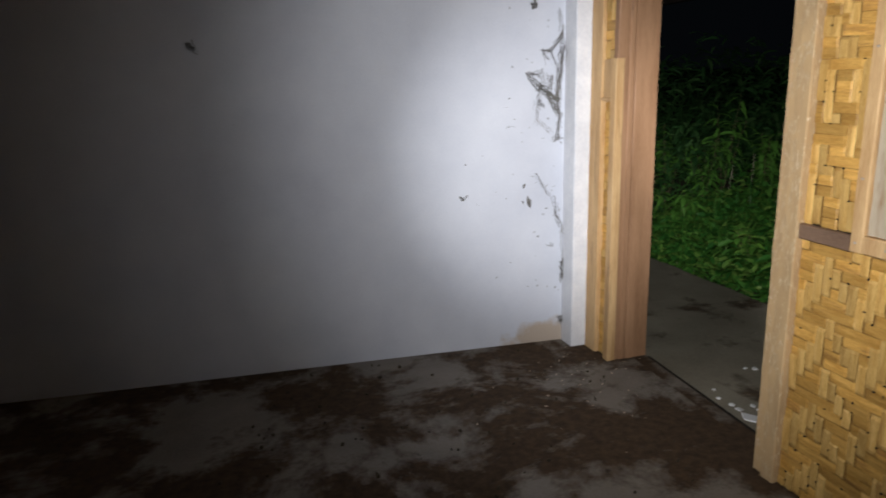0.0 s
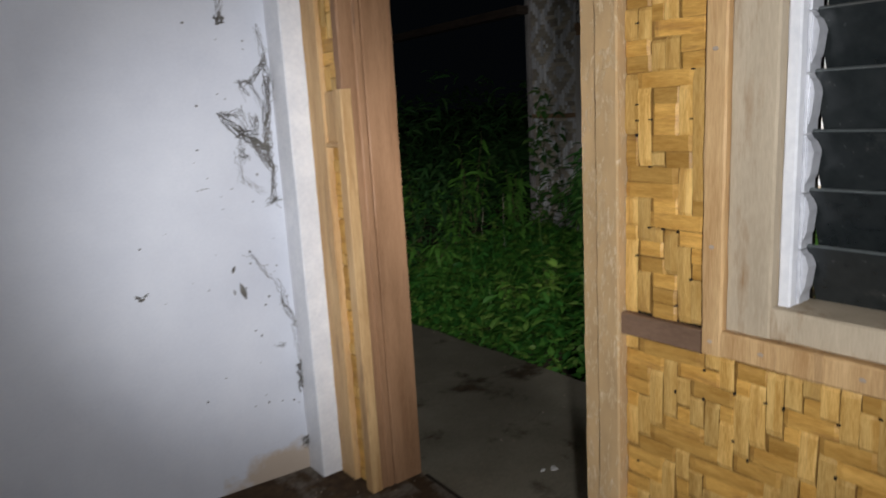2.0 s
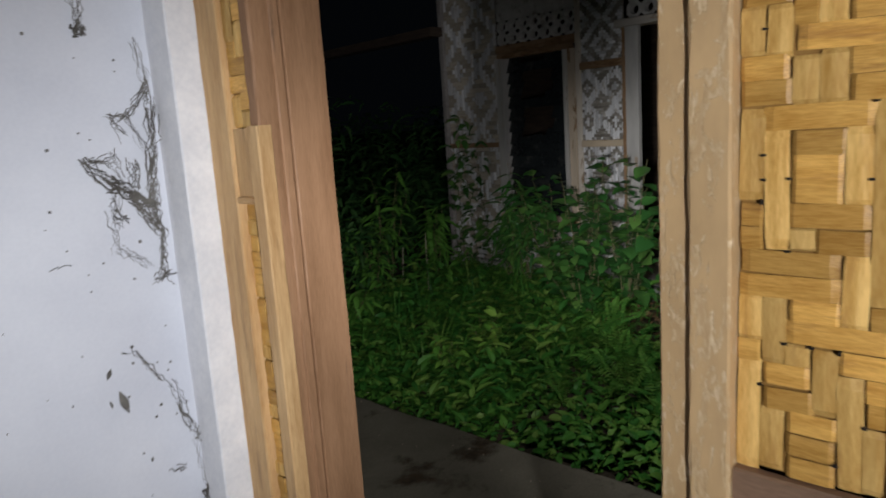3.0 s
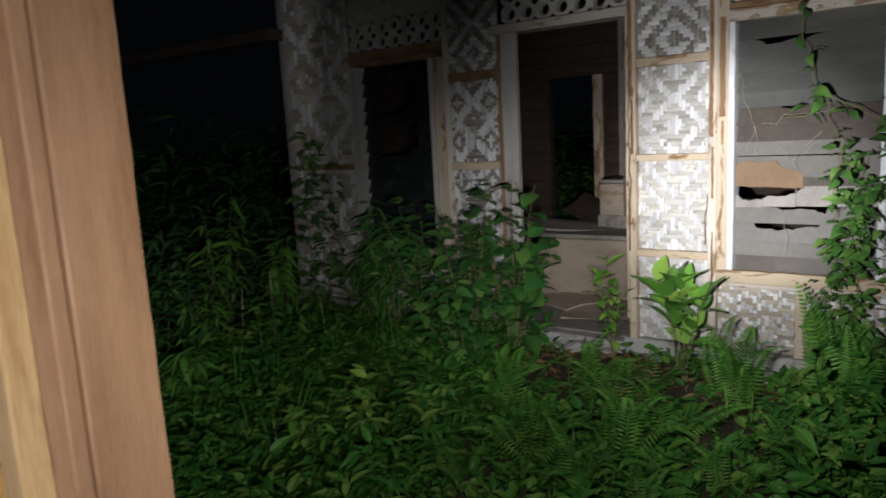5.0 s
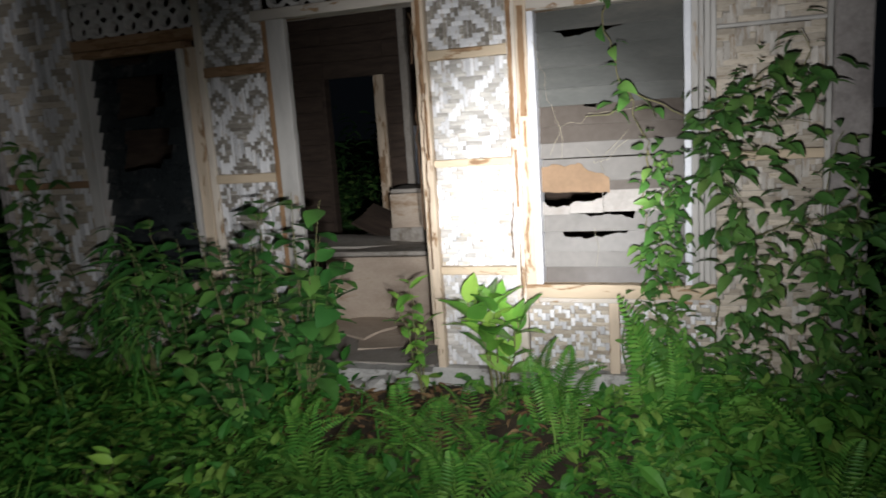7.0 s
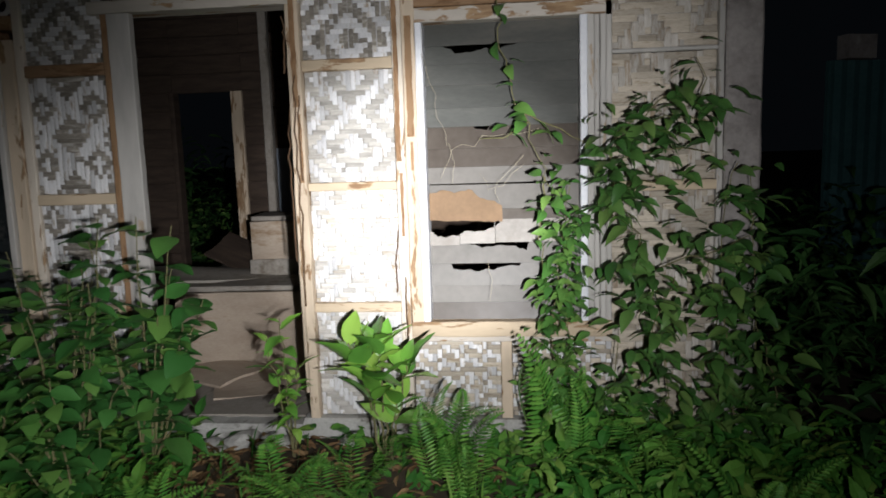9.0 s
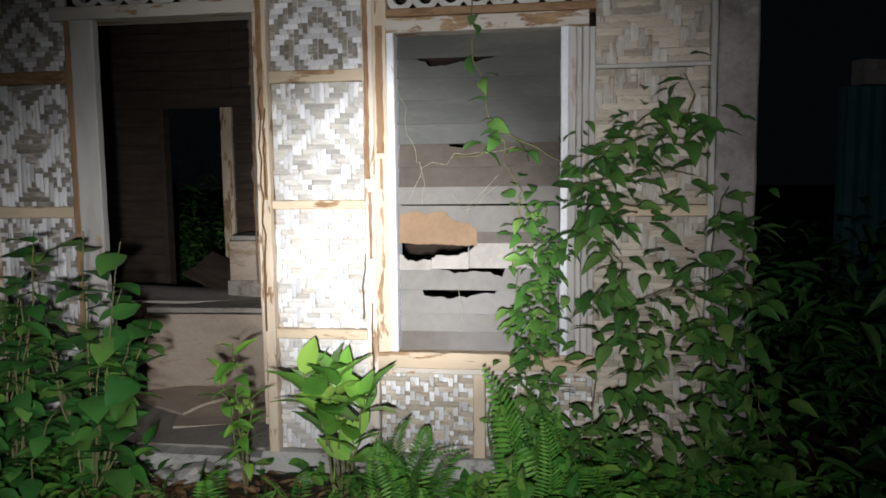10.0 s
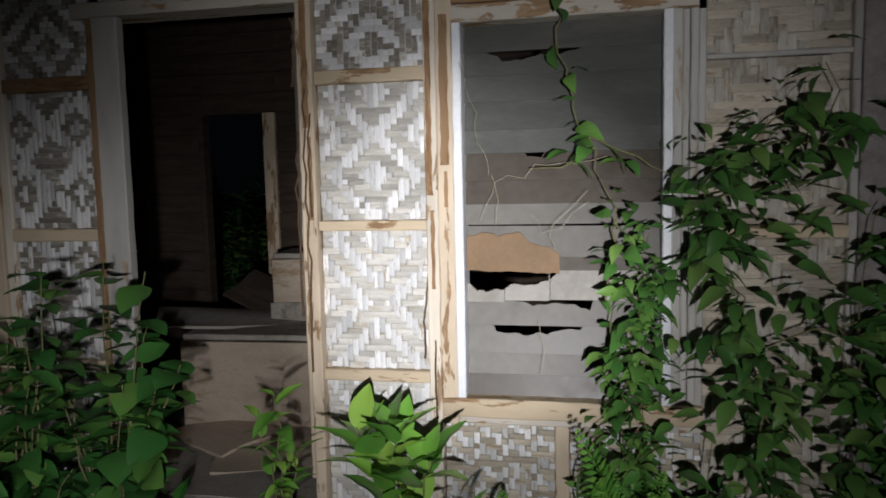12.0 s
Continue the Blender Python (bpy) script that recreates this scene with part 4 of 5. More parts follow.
def counter(name, m, w, d, h, label):
    """A low boxy wooden bench with a panelled front and a dark gap under its top."""
    root = new(name)
    root.matrix_world = m
    tagged(root, label, "bench")
    part("front_panel", board(-w / 2, w / 2, -d / 2, -d / 2 + 0.02, 0.0, h - 0.03, 0.003), PLY, root)
    part("side_panel", board(-w / 2, -w / 2 + 0.02, -d / 2 + 0.021, d / 2, 0.0, h - 0.03), PLY, root)
    part("side_panel", board(w / 2 - 0.02, w / 2, -d / 2 + 0.021, d / 2, 0.0, h - 0.03), PLY, root)
    part("top", board(-w / 2, w / 2, -d / 2 + 0.03, d / 2, h - 0.028, h, 0.004), PLY_GREY, root, "dusty dark top board")
    return root


counter("wooden_bench", pose(6.42, 4.66, 0.33, 0, 0, -87), 0.95, 0.42, 0.47, "low plywood bench half buried in fallen boards")
crate = counter("wooden_crate", pose(6.80, 4.52, 0.80, 0, 0, -84), 0.62, 0.36, 0.36, "pale plywood crate resting on the low bench")
part("base_band", board(-0.322, 0.322, -0.196, -0.181, 0.0, 0.10, 0.004), PLY_GREY, crate, "darker dusty band round the foot")
counter("wooden_bench", pose(6.95, 4.60, 0.33, 0, 0, -87), 1.2, 0.62, 0.465, "low plywood bench behind the first one")
sheet("fallen_board", 0.62, 0.5, pose(6.02, 4.50, 0.342, -88, 0, -70), PLY, "pale fallen plywood board lying on the floor", "board", seed=1)
sheet("fallen_board", 0.5, 0.34, pose(6.10, 4.86, 0.358, -87, 0, -120), PLY, "pale fallen plywood board lying on the floor", "board", seed=2)
sheet("fallen_board", 0.36, 0.30, pose(6.84, 4.98, 0.90, -70, 22, -95), INNER, "dark brown fallen board leaning against the crate", "board", seed=4)
sheet("fallen_board", 0.72, 0.42, pose(6.55, 5.06, 0.823, -88, 4, -60), PLY_GREY, "dusty board dropped across the bench", "board", seed=3)

# teal sheet hut far to the side
hut = structure("shed", "dark teal sheet metal shed in the dark", pose(7.6, 1.06, 0.2, 0, 0, -72))
bm = bmesh.new()
cols = 48
low_row = [bm.verts.new((k * 0.025, 0.005 * math.sin(k * math.pi / 2), 0.0)) for k in range(cols + 1)]
top_row = [bm.verts.new((k * 0.025, 0.005 * math.sin(k * math.pi / 2), 1.85)) for k in range(cols + 1)]
for k in range(cols):
    bm.faces.new((low_row[k], low_row[k + 1], top_row[k + 1], top_row[k]))
part("wall_sheet", bm, TEAL, hut)
part("wall_core", box(bmesh.new(), 0.0, 1.2, 0.03, 0.06, 0, 1.85), TEAL, hut)
part("cap", board(0.10, 0.32, -0.03, 0.08, 1.86, 2.02), COLUMN, hut, "pale cap stone")

# ---- plants ----
LEAF_V = np.array([(0, 0, 0), (-0.27, 0.20, 0.05), (0, 0.22, -0.02), (0.27, 0.20, 0.05), (-0.33, 0.46, 0.045), (0, 0.48, -0.015), (0.33, 0.46, 0.045), (-0.17, 0.76, 0.01), (0, 0.78, -0.03), (0.17, 0.76, 0.01), (0, 1.04, -0.10)], float)
LEAF_F = [(0, 2, 1), (0, 3, 2), (1, 2, 5, 4), (2, 3, 6, 5), (4, 5, 8, 7), (5, 6, 9, 8), (7, 8, 10), (8, 9, 10)]


def fine_leaf(rows=8):
    """A single blade: rounded outline, pointed tip, folded along its midrib, with a slightly wavy rim."""
    v, f = [], []
    for r in range(rows + 1):
        t = r / rows
        w = 0.335 * math.sin(math.pi * min(1.0, t ** 0.82)) ** 0.85 * (1 - 0.25 * t) + 0.004
        for c in (-1.0, -0.55, 0.0, 0.55, 1.0):
            rim = 0.016 * math.sin(t * 17 + c * 2) * abs(c)
            v.append((c * w, 1.04 * t, 0.055 * abs(c) ** 1.4 * math.sin(math.pi * t) - 0.09 * t ** 2.4 + rim - (0.012 if c == 0 else 0.0)))
    for r in range(rows):
        for c in range(4):
            k = r * 5 + c
            f.append((k, k + 1, k + 6, k + 5))
    return np.array(v), f


FINE_V, FINE_F = fine_leaf()


def leaf_mesh(width, droop, name="leaf"):
    v = FINE_V.copy()
    v[:, 0] *= width
    v[:, 2] -= droop * v[:, 1] ** 2
    me = bpy.data.meshes.new(name)
    me.from_pydata([tuple(p) for p in v], [], FINE_F)
    for p in me.polygons:
        p.use_smooth = True
    return me


def with_mat(me, material):
    me.materials.append(material)
    return me


def leaf_pose(at, heading, pitch, roll, size):
    return pose(*at, pitch, roll, heading) @ Matrix.Diagonal((size, size, size, 1))


def scatter_mesh(name, items, width, droop, material, label, category):
    """Countless leaves in one mesh: items are poses."""
    v = LEAF_V.copy()
    v[:, 0] *= width
    v[:, 2] -= droop * v[:, 1] ** 2
    v4 = np.c_[v, np.ones(len(v))]
    mats = np.array([[list(r) for r in m] for m in items])
    pts = np.einsum("nij,kj->nki", mats, v4)[:, :, :3].reshape(-1, 3)
    n = len(v)
    faces = [tuple(q + n * k for q in f) for k in range(len(items)) for f in LEAF_F]
    me = bpy.data.meshes.new(name)
    me.from_pydata(pts.tolist(), [], faces)
    me.materials.append(material)
    return tagged(new(name, me), label, category, "", "stuff")


def bend(a, b, lift, n=8, rg=None, wob=0.0):
    a, b = Vector(a), Vector(b)
    out = []
    for k in range(n + 1):
        t = k / n
        p = a.lerp(b, t) + Vector((0, 0, lift * math.sin(t * math.pi)))
        if rg and 0 < k < n:
            p += Vector((rg.gauss(0, wob), rg.gauss(0, wob), rg.gauss(0, wob)))
        out.append(p)
    return out


LEAF_SETS = {}


def leaf_set(material, width, droop):
    key = (material.name, width, droop)
    if key not in LEAF_SETS:
        LEAF_SETS[key] = [with_mat(leaf_mesh(width * w, droop * d), material) for w, d in ((0.9, 0.6), (1.0, 1.2), (1.12, 1.8))]
    return LEAF_SETS[key]


def foliage(root, mats, width, droop, material):
    """The leaves past the first few hundred of a plant, joined."""
    if not mats:
        return
    v = FINE_V.copy()
    v[:, 0] *= width
    v[:, 2] -= droop * v[:, 1] ** 2
    v4 = np.c_[v, np.ones(len(v))]
    pts = np.einsum("nij,kj->nki", np.array([[list(r) for r in m] for m in mats]), v4)[:, :, :3].reshape(-1, 3)
    me = bpy.data.meshes.new("foliage")
    me.from_pydata(pts.tolist(), [], [tuple(q + len(v) * k for q in f) for k in range(len(mats)) for f in FINE_F])
    me.shade_smooth()
    me.materials.append(material)
    ob = new("foliage", me)
    ob.parent = root
    tagged(ob, kind="stuff")


def plant(name, label, base, stems, per_stem, size, material, width, droop, seed, start=0.2, category="plant", r=0.006, tilt=(-20, 45)):
    """Stems from one base with leaves set round them, each leaf a part."""
    root = new(name)
    root.matrix_world = pose(*base)
    tagged(root, label, category)
    rg = random.Random(seed)
    meshes = leaf_set(material, width, droop)
    for tip, lift in stems:
        pts = bend((0, 0, -0.03), tip, lift, 9, rg, 0.008)
        part("stem", tube(bmesh.new(), pts, r, r * 0.4, 6), BARK, root)
        for k in range(per_stem):
            t = start + (1 - start) * (k + rg.random() * 0.6) / per_stem
            i = min(8, int(t * 9))
            p = pts[i].lerp(pts[i + 1], t * 9 - i)
            ob = new("leaf", rg.choice(meshes))
            ob.parent = root
            s = size * rg.uniform(0.65, 1.2)
            ob.matrix_local = leaf_pose(p, k * 137.5 + rg.uniform(-30, 30), rg.uniform(*tilt), rg.gauss(0, 15), s)
    return root


def frond_mesh(length, n, width, arch):
    """A fern frond: a bowed rib with paired leaflets that shrink to the tip."""
    vs, fs = [], []

    def quad(p, q, w):
        d = (q - p).normalized()
        s = d.cross(Vector((0, 0, 1)))
        s = s.normalized() if s.length > 1e-4 else Vector((1, 0, 0))
        m = p.lerp(q, 0.45)
        i = len(vs)
        vs.extend([tuple(p), tuple(m - s * w), tuple(m + Vector((0, 0, -w * 0.25))), tuple(m + s * w), tuple(q)])
        fs.extend([(i, i + 2, i + 1), (i, i + 3, i + 2), (i + 1, i + 2, i + 4), (i + 2, i + 3, i + 4)])
    rib = []
    for k in range(n + 1):
        t = k / n
        rib.append(Vector((0, length * (t - 0.22 * arch * t * t), length * (0.42 * arch * math.sin(t * 2.4)))))
    for k in range(1, n + 1):
        t = k / n
        w = width * math.sin(min(1.0, t * 2.2 + 0.25) * math.pi / 2) * (1 - t) ** 0.7 + 0.008
        for s in (-1, 1):
            q = rib[k] + Vector((s * w, w * 0.45, -w * 0.18))
            quad(rib[k], q, max(0.004, 0.34 * length / n))
    for k in range(n):
        quad(rib[k], rib[k + 1], 0.0022)
    me = bpy.data.meshes.new("frond")
    me.from_pydata(vs, [], fs)
    me.materials.append(LEAF_FERN)
    return me


FRONDS = [frond_mesh(0.55, 24, 0.11, 0.8), frond_mesh(0.45, 22, 0.09, 1.1), frond_mesh(0.62, 28, 0.10, 0.55)]


def fern(base, n, scale, seed, lean=(0, 0), pitch=(15, 55), label="green fern with arching fronds growing from the ground"):
    root = new("fern")
    root.matrix_world = pose(*base)
    tagged(root, label, "fern", "ferns in the yard")
    rg = random.Random(seed)
    for k in range(n):
        ob = new("frond", rg.choice(FRONDS))
        ob.parent = root
        s = scale * rg.uniform(0.7, 1.15)
        ob.matrix_local = leaf_pose((rg.gauss(0, 0.02), rg.gauss(0, 0.02), 0), k * 360 / n + rg.uniform(-25, 25), rg.uniform(*pitch), rg.gauss(0, 12), s)
    return root


def gz(x, y):
    return ground_z(x, y)


# bright young shrub in front of the middle panel
plant("shrub_seedling", "bright green young shrub with long glossy leaves", (5.12, 3.72, gz(5.12, 3.72)), [((0.0, 0.02, 0.56), 0.0), ((-0.03, -0.09, 0.46), 0.02), ((-0.01, 0.14, 0.52), 0.02), ((-0.05, 0.05, 0.40), 0.0), ((-0.04, -0.05, 0.30), 0.0)], 8, 0.165, LEAF_BRIGHT, 0.86, 0.10, 21, 0.72, r=0.006, tilt=(22, 74))
plant("shrub_seedling", "thin seedling with pale green leaves by the door post", (5.20, 4.14, gz(5.20, 4.14)), [((-0.02, 0.02, 0.60), 0.02), ((0.0, 0.09, 0.52), 0.02), ((-0.02, -0.04, 0.40), 0.02)], 14, 0.095, LEAF_BRIGHT, 0.75, 0.2, 22, 0.3, tilt=(-10, 50), r=0.004)
# large bush between left window and door
rg = random.Random(31)
for k, (bx, by, h, n) in enumerate(((4.92, 4.90, 1.05, 9), (5.02, 5.30, 0.92, 7), (4.78, 4.85, 0.56, 7), (5.12, 4.72, 0.86, 7))):
    stems = [((rg.uniform(-0.16, 0.12), rg.uniform(-0.26, 0.26), h * rg.uniform(0.65, 1.05)), rg.uniform(0, 0.06)) for q in range(n)]
    plant("bush", "leafy green bush growing before the house front", (bx, by, gz(bx, by)), stems, 20, 0.102, LEAF_BUSH, 1.15, 0.14, 40 + k, 0.2, tilt=(-25, 40), category="bush", r=0.0045)
plant("sapling", "young sapling with broad rounded green leaves", (5.04, 4.68, gz(5.04, 4.68)), [((0.06, -0.24, 0.70), 0.04), ((0.05, -0.14, 1.00), 0.02), ((0.04, 0.0, 1.04), 0.0), ((0.02, 0.20, 0.98), 0.02), ((-0.04, -0.10, 0.66), 0.0), ((-0.06, 0.12, 0.74), 0.0), ((0.0, -0.18, 0.46), 0.0)], 12, 0.125, LEAF_BUSH, 1.30, 0.16, 47, 0.3, category="sapling", r=0.005, tilt=(-25, 30))
# feathery weeds under the left window
for k, (bx, by, h) in enumerate(((5.10, 5.62, 0.95), (5.14, 5.84, 0.66))):
    stems = [((rg.uniform(-0.14, 0.10), rg.uniform(-0.22, 0.22), h * rg.uniform(0.7, 1.08)), rg.uniform(0, 0.05)) for q in range(6)]
    plant("weed_clump", "tall weed with narrow drooping leaves before the dark window", (bx, by, gz(bx, by)), stems, 26, 0.15, LEAF_BUSH, 0.34, 0.4, 170 + k, 0.35, category="weed", tilt=(-30, 35), r=0.004)


def vine(name, label, paths, size, seed, every=0.05, side=0.05, material=None, width=0.80, clump=0, more=1.0):
    """Creeping stems with leaves held off them on the outer side."""
    root = new(name)
    root.matrix_world = pose(paths[0][0][0], paths[0][0][1], paths[0][0][2] - 0.04)
    tagged(root, label, "vine")
    rg = random.Random(seed)
    meshes = leaf_set(material or LEAF_VINE, width, 0.28)
    made, rest = 0, []
    o = Vector(paths[0][0])
    for path in paths:
        pts = []
        for a, b in zip(path, path[1:]):
            a, b = Vector(a) - o, Vector(b) - o
            n = max(2, int((b - a).length / 0.04))
            pts += [a.lerp(b, k / n) + Vector((rg.gauss(0, 0.006), rg.gauss(0, 0.008), rg.gauss(0, 0.006))) for k in range(n)]
        pts.append(Vector(path[-1]) - o)
        part("stem", tube(bmesh.new(), pts, 0.0036 if every else 0.0009, 0.0018 if every else 0.0006, 5), BARK if every else DRY, root)
        if not every:
            continue
        length = sum((b - a).length for a, b in zip(pts, pts[1:]))
        for k in range(max(2, int(length * more / every))):
            p = pts[min(len(pts) - 1, int((k + rg.random()) / (length * more / every) * len(pts)))]
            if clump:
                p = pts[min(len(pts) - 1, (pts.index(p) // clump) * clump + rg.randint(0, 2))]
            off = Vector((-abs(rg.gauss(0.03, 0.03)), rg.gauss(0, side), rg.gauss(0, side)))
            # blades face outward from the wall and hang down a little
            m = Matrix.Translation(p + off) @ pose(0, 0, 0, 0, 0, 90 + rg.gauss(0, 85)) @ pose(0, 0, 0, rg.uniform(-30, 26), rg.gauss(0, 24), 0) @ Matrix.Diagonal((size * rg.uniform(0.55, 1.3),) * 3 + (1,))
            if made < 280:
                ob = new("leaf", rg.choice(meshes))
                ob.parent = root
                ob.matrix_local = m
            else:
                rest.append(m)
            made += 1
    foliage(root, rest, width, 0.28, JOINED[(material or LEAF_VINE).name])
    return root


FX = 5.36
vine("climbing_vine", "leafy green vine climbing the window and end panel", [
    [(FX - 0.03, 2.55, 0.30), (FX - 0.06, 2.62, 0.8), (FX - 0.08, 2.72, 1.2), (FX - 0.10, 2.82, 1.42), (FX - 0.10, 2.84, 1.55)],
    [(FX - 0.10, 2.84, 1.36), (FX - 0.10, 2.72, 1.42), (FX - 0.08, 2.60, 1.40)],
    [(FX - 0.10, 2.88, 1.48), (FX - 0.12, 2.74, 1.52), (FX - 0.10, 2.60, 1.54), (FX - 0.08, 2.46, 1.52)],
    [(FX - 0.10, 2.84, 1.58), (FX - 0.12, 2.72, 1.64), (FX - 0.10, 2.58, 1.66), (FX - 0.08, 2.46, 1.64)],
    [(FX - 0.10, 2.78, 1.62), (FX - 0.10, 2.62, 1.74), (FX - 0.08, 2.50, 1.72)],
    [(FX - 0.08, 2.50, 1.68), (FX - 0.05, 2.47, 1.80), (FX - 0.05, 2.50, 1.88)],
    [(FX - 0.05, 2.40, 0.30), (FX - 0.10, 2.42, 0.7), (FX - 0.10, 2.40, 1.05), (FX - 0.08, 2.40, 1.30), (FX - 0.06, 2.34, 1.48)],
    [(FX - 0.05, 2.28, 0.30), (FX - 0.09, 2.26, 0.7), (FX - 0.10, 2.28, 1.05), (FX - 0.08, 2.30, 1.46)],
    [(FX - 0.06, 2.34, 0.30), (FX - 0.14, 2.36, 0.6), (FX - 0.14, 2.42, 0.95), (FX - 0.12, 2.48, 1.16)],
    [(FX - 0.06, 2.70, 0.30), (FX - 0.14, 2.72, 0.55), (FX - 0.12, 2.66, 0.85), (FX - 0.10, 2.58, 1.04)],
    [(FX - 0.08, 2.84, 0.30), (FX - 0.14, 2.82, 0.55), (FX - 0.12, 2.80, 0.78)],
    [(FX - 0.10, 2.20, 0.30), (FX - 0.20, 2.22, 0.6), (FX - 0.18, 2.30, 0.9)],
    [(FX - 0.12, 2.78, 1.04), (FX - 0.12, 2.62, 1.10), (FX - 0.12, 2.44, 1.14), (FX - 0.10, 2.30, 1.20)],
], 0.082, 51, 0.0125, 0.055, None, 0.84, 5, 1.15)
vine("hanging_vine", "slender vine hanging over the louvre window", [
    [(FX - 0.01, 3.25, 2.40), (FX - 0.02, 3.247, 1.95), (FX - 0.02, 3.20, 1.78), (FX - 0.03, 3.13, 1.60), (FX - 0.03, 3.06, 1.40)],
    [(FX - 0.02, 3.17, 1.70), (FX - 0.03, 3.08, 1.66), (FX - 0.05, 2.98, 1.60), (FX - 0.06, 2.90, 1.56)],
    [(FX - 0.02, 3.16, 1.66), (FX - 0.02, 3.24, 1.60), (FX - 0.01, 3.34, 1.60)],
    [(FX - 0.03, 3.08, 1.44), (FX - 0.04, 3.10, 1.20), (FX - 0.04, 3.08, 0.98)],
], 0.078, 52, 0.055, 0.028, LEAF_SUN, 0.9)
vine("hanging_vine", "bushy green creeper before the louvre window edge", [
    [(FX - 0.04, 3.03, 0.40), (FX - 0.05, 3.06, 0.8), (FX - 0.05, 3.02, 1.1), (FX - 0.05, 2.98, 1.40)],
    [(FX - 0.04, 2.95, 0.40), (FX - 0.05, 3.00, 0.9), (FX - 0.05, 2.98, 1.3)],
], 0.062, 53, 0.0105, 0.048, LEAF_SUN, 0.95, 0, 1.9)
vine("dry_tendrils", "pale dry tendrils tangled on the louvre window", [
    [(FX - 0.01, 3.16, 1.50), (FX - 0.02, 3.24, 1.42), (FX - 0.01, 3.30, 1.40), (FX - 0.01, 3.34, 1.46)],
    [(FX - 0.01, 3.10, 1.62), (FX - 0.01, 3.28, 1.61), (FX - 0.01, 3.45, 1.56), (FX - 0.01, 3.50, 1.44)],
    [(FX - 0.01, 3.55, 1.95), (FX - 0.01, 3.50, 1.70), (FX - 0.01, 3.47, 1.58)],
    [(FX - 0.01, 3.47, 1.58), (FX - 0.01, 3.45, 1.50), (FX - 0.01, 3.45, 1.42)],
    [(FX - 0.02, 3.17, 1.52), (FX - 0.03, 3.25, 1.44), (FX - 0.02, 3.28, 1.38), (FX - 0.02, 3.26, 1.34)],
    [(FX - 0.01, 3.32, 1.10), (FX - 0.02, 3.30, 1.02), (FX - 0.02, 3.31, 0.93)],
], 0.05, 54, 0)
vine("wall_creeper", "leafy creeper covering the house corner panel", [
    [(FX, 6.45, 0.30), (FX - 0.03, 6.5, 0.8), (FX - 0.03, 6.55, 1.2), (FX - 0.03, 6.5, 1.66)],
    [(FX, 6.6, 0.30), (FX - 0.03, 6.62, 0.7), (FX - 0.03, 6.66, 1.0), (FX - 0.03, 6.6, 1.45)],
    [(FX, 6.3, 0.30), (FX - 0.03, 6.3, 0.7), (FX - 0.03, 6.36, 1.1), (FX - 0.03, 6.42, 1.5)],
], 0.092, 55, 0.022, 0.065)

for k, (bx, by, h) in enumerate(((4.45, 6.75, 0.70), (4.85, 7.10, 0.95), (4.30, 7.30, 0.80), (5.05, 6.65, 0.60), (4.0, 6.45, 0.45))):
    stems = [((rg.uniform(-0.22, 0.22), rg.uniform(-0.26, 0.26), h * rg.uniform(0.6, 1.1)), rg.uniform(0, 0.06)) for q in range(6)]
    plant("weed_clump", "tall weed with narrow drooping leaves beside the house", (bx, by, gz(bx, by)), stems, 12, 0.16, LEAF_FERN, 0.42, 0.5, 140 + k, 0.3, category="weed", tilt=(-15, 40), r=0.004)
# yellowish low shrubs by the apron
for k, (x, y, h) in enumerate(((4.00, 4.95, 0.26), (4.15, 5.15, 0.30), (3.90, 5.20, 0.24), (4.25, 4.85, 0.22))):
    stems = [((rg.uniform(-0.12, 0.12), rg.uniform(-0.14, 0.14), h * rg.uniform(0.7, 1.1)), 0.02) for q in range(6)]
    plant("low_shrub", "low yellow-green shrub among the weeds", (x, y, gz(x, y)), stems, 9, 0.085, LEAF_BRIGHT, 0.8, 0.25, 100 + k, 0.3, tilt=(-20, 40), category="shrub", r=0.003)
# ferns
for k, (x, y, n, s, p) in enumerate(((5.16, 3.08, 10, 1.0, (50, 88)), (5.10, 2.98, 9, 0.85, (45, 85)), (5.05, 3.50, 9, 0.85, (25, 70)), (4.92, 3.38, 8, 0.75, (20, 65)), (4.45, 4.35, 9, 0.95, (10, 50)), (4.72, 4.08, 9, 0.85, (10, 45)), (4.35, 3.75, 9, 0.85, (8, 45)), (4.2, 4.1, 8, 0.8, (8, 40)), (4.62, 3.85, 8, 0.8, (10, 45)), (4.85, 3.80, 8, 0.7, (10, 45)), (4.5, 4.65, 8, 0.75, (10, 45)), (4.1, 3.85, 8, 0.7, (8, 40)), (4.9, 2.75, 8, 0.8, (20, 65)), (4.55, 3.1, 7, 0.65, (10, 50)), (4.55, 3.6, 7, 0.6, (10, 45)), (4.05, 3.55, 7, 0.6, (5, 40)), (4.30, 3.30, 7, 0.6, (10, 45)), (4.6, 2.45, 7, 0.7, (15, 55)), (3.95, 4.35, 6, 0.55, (5, 40)))):
    fern((x, y, gz(x, y) + 0.01), n, s, 60 + k, pitch=p)

# ground cover, weeds and grass
rg = random.Random(70)


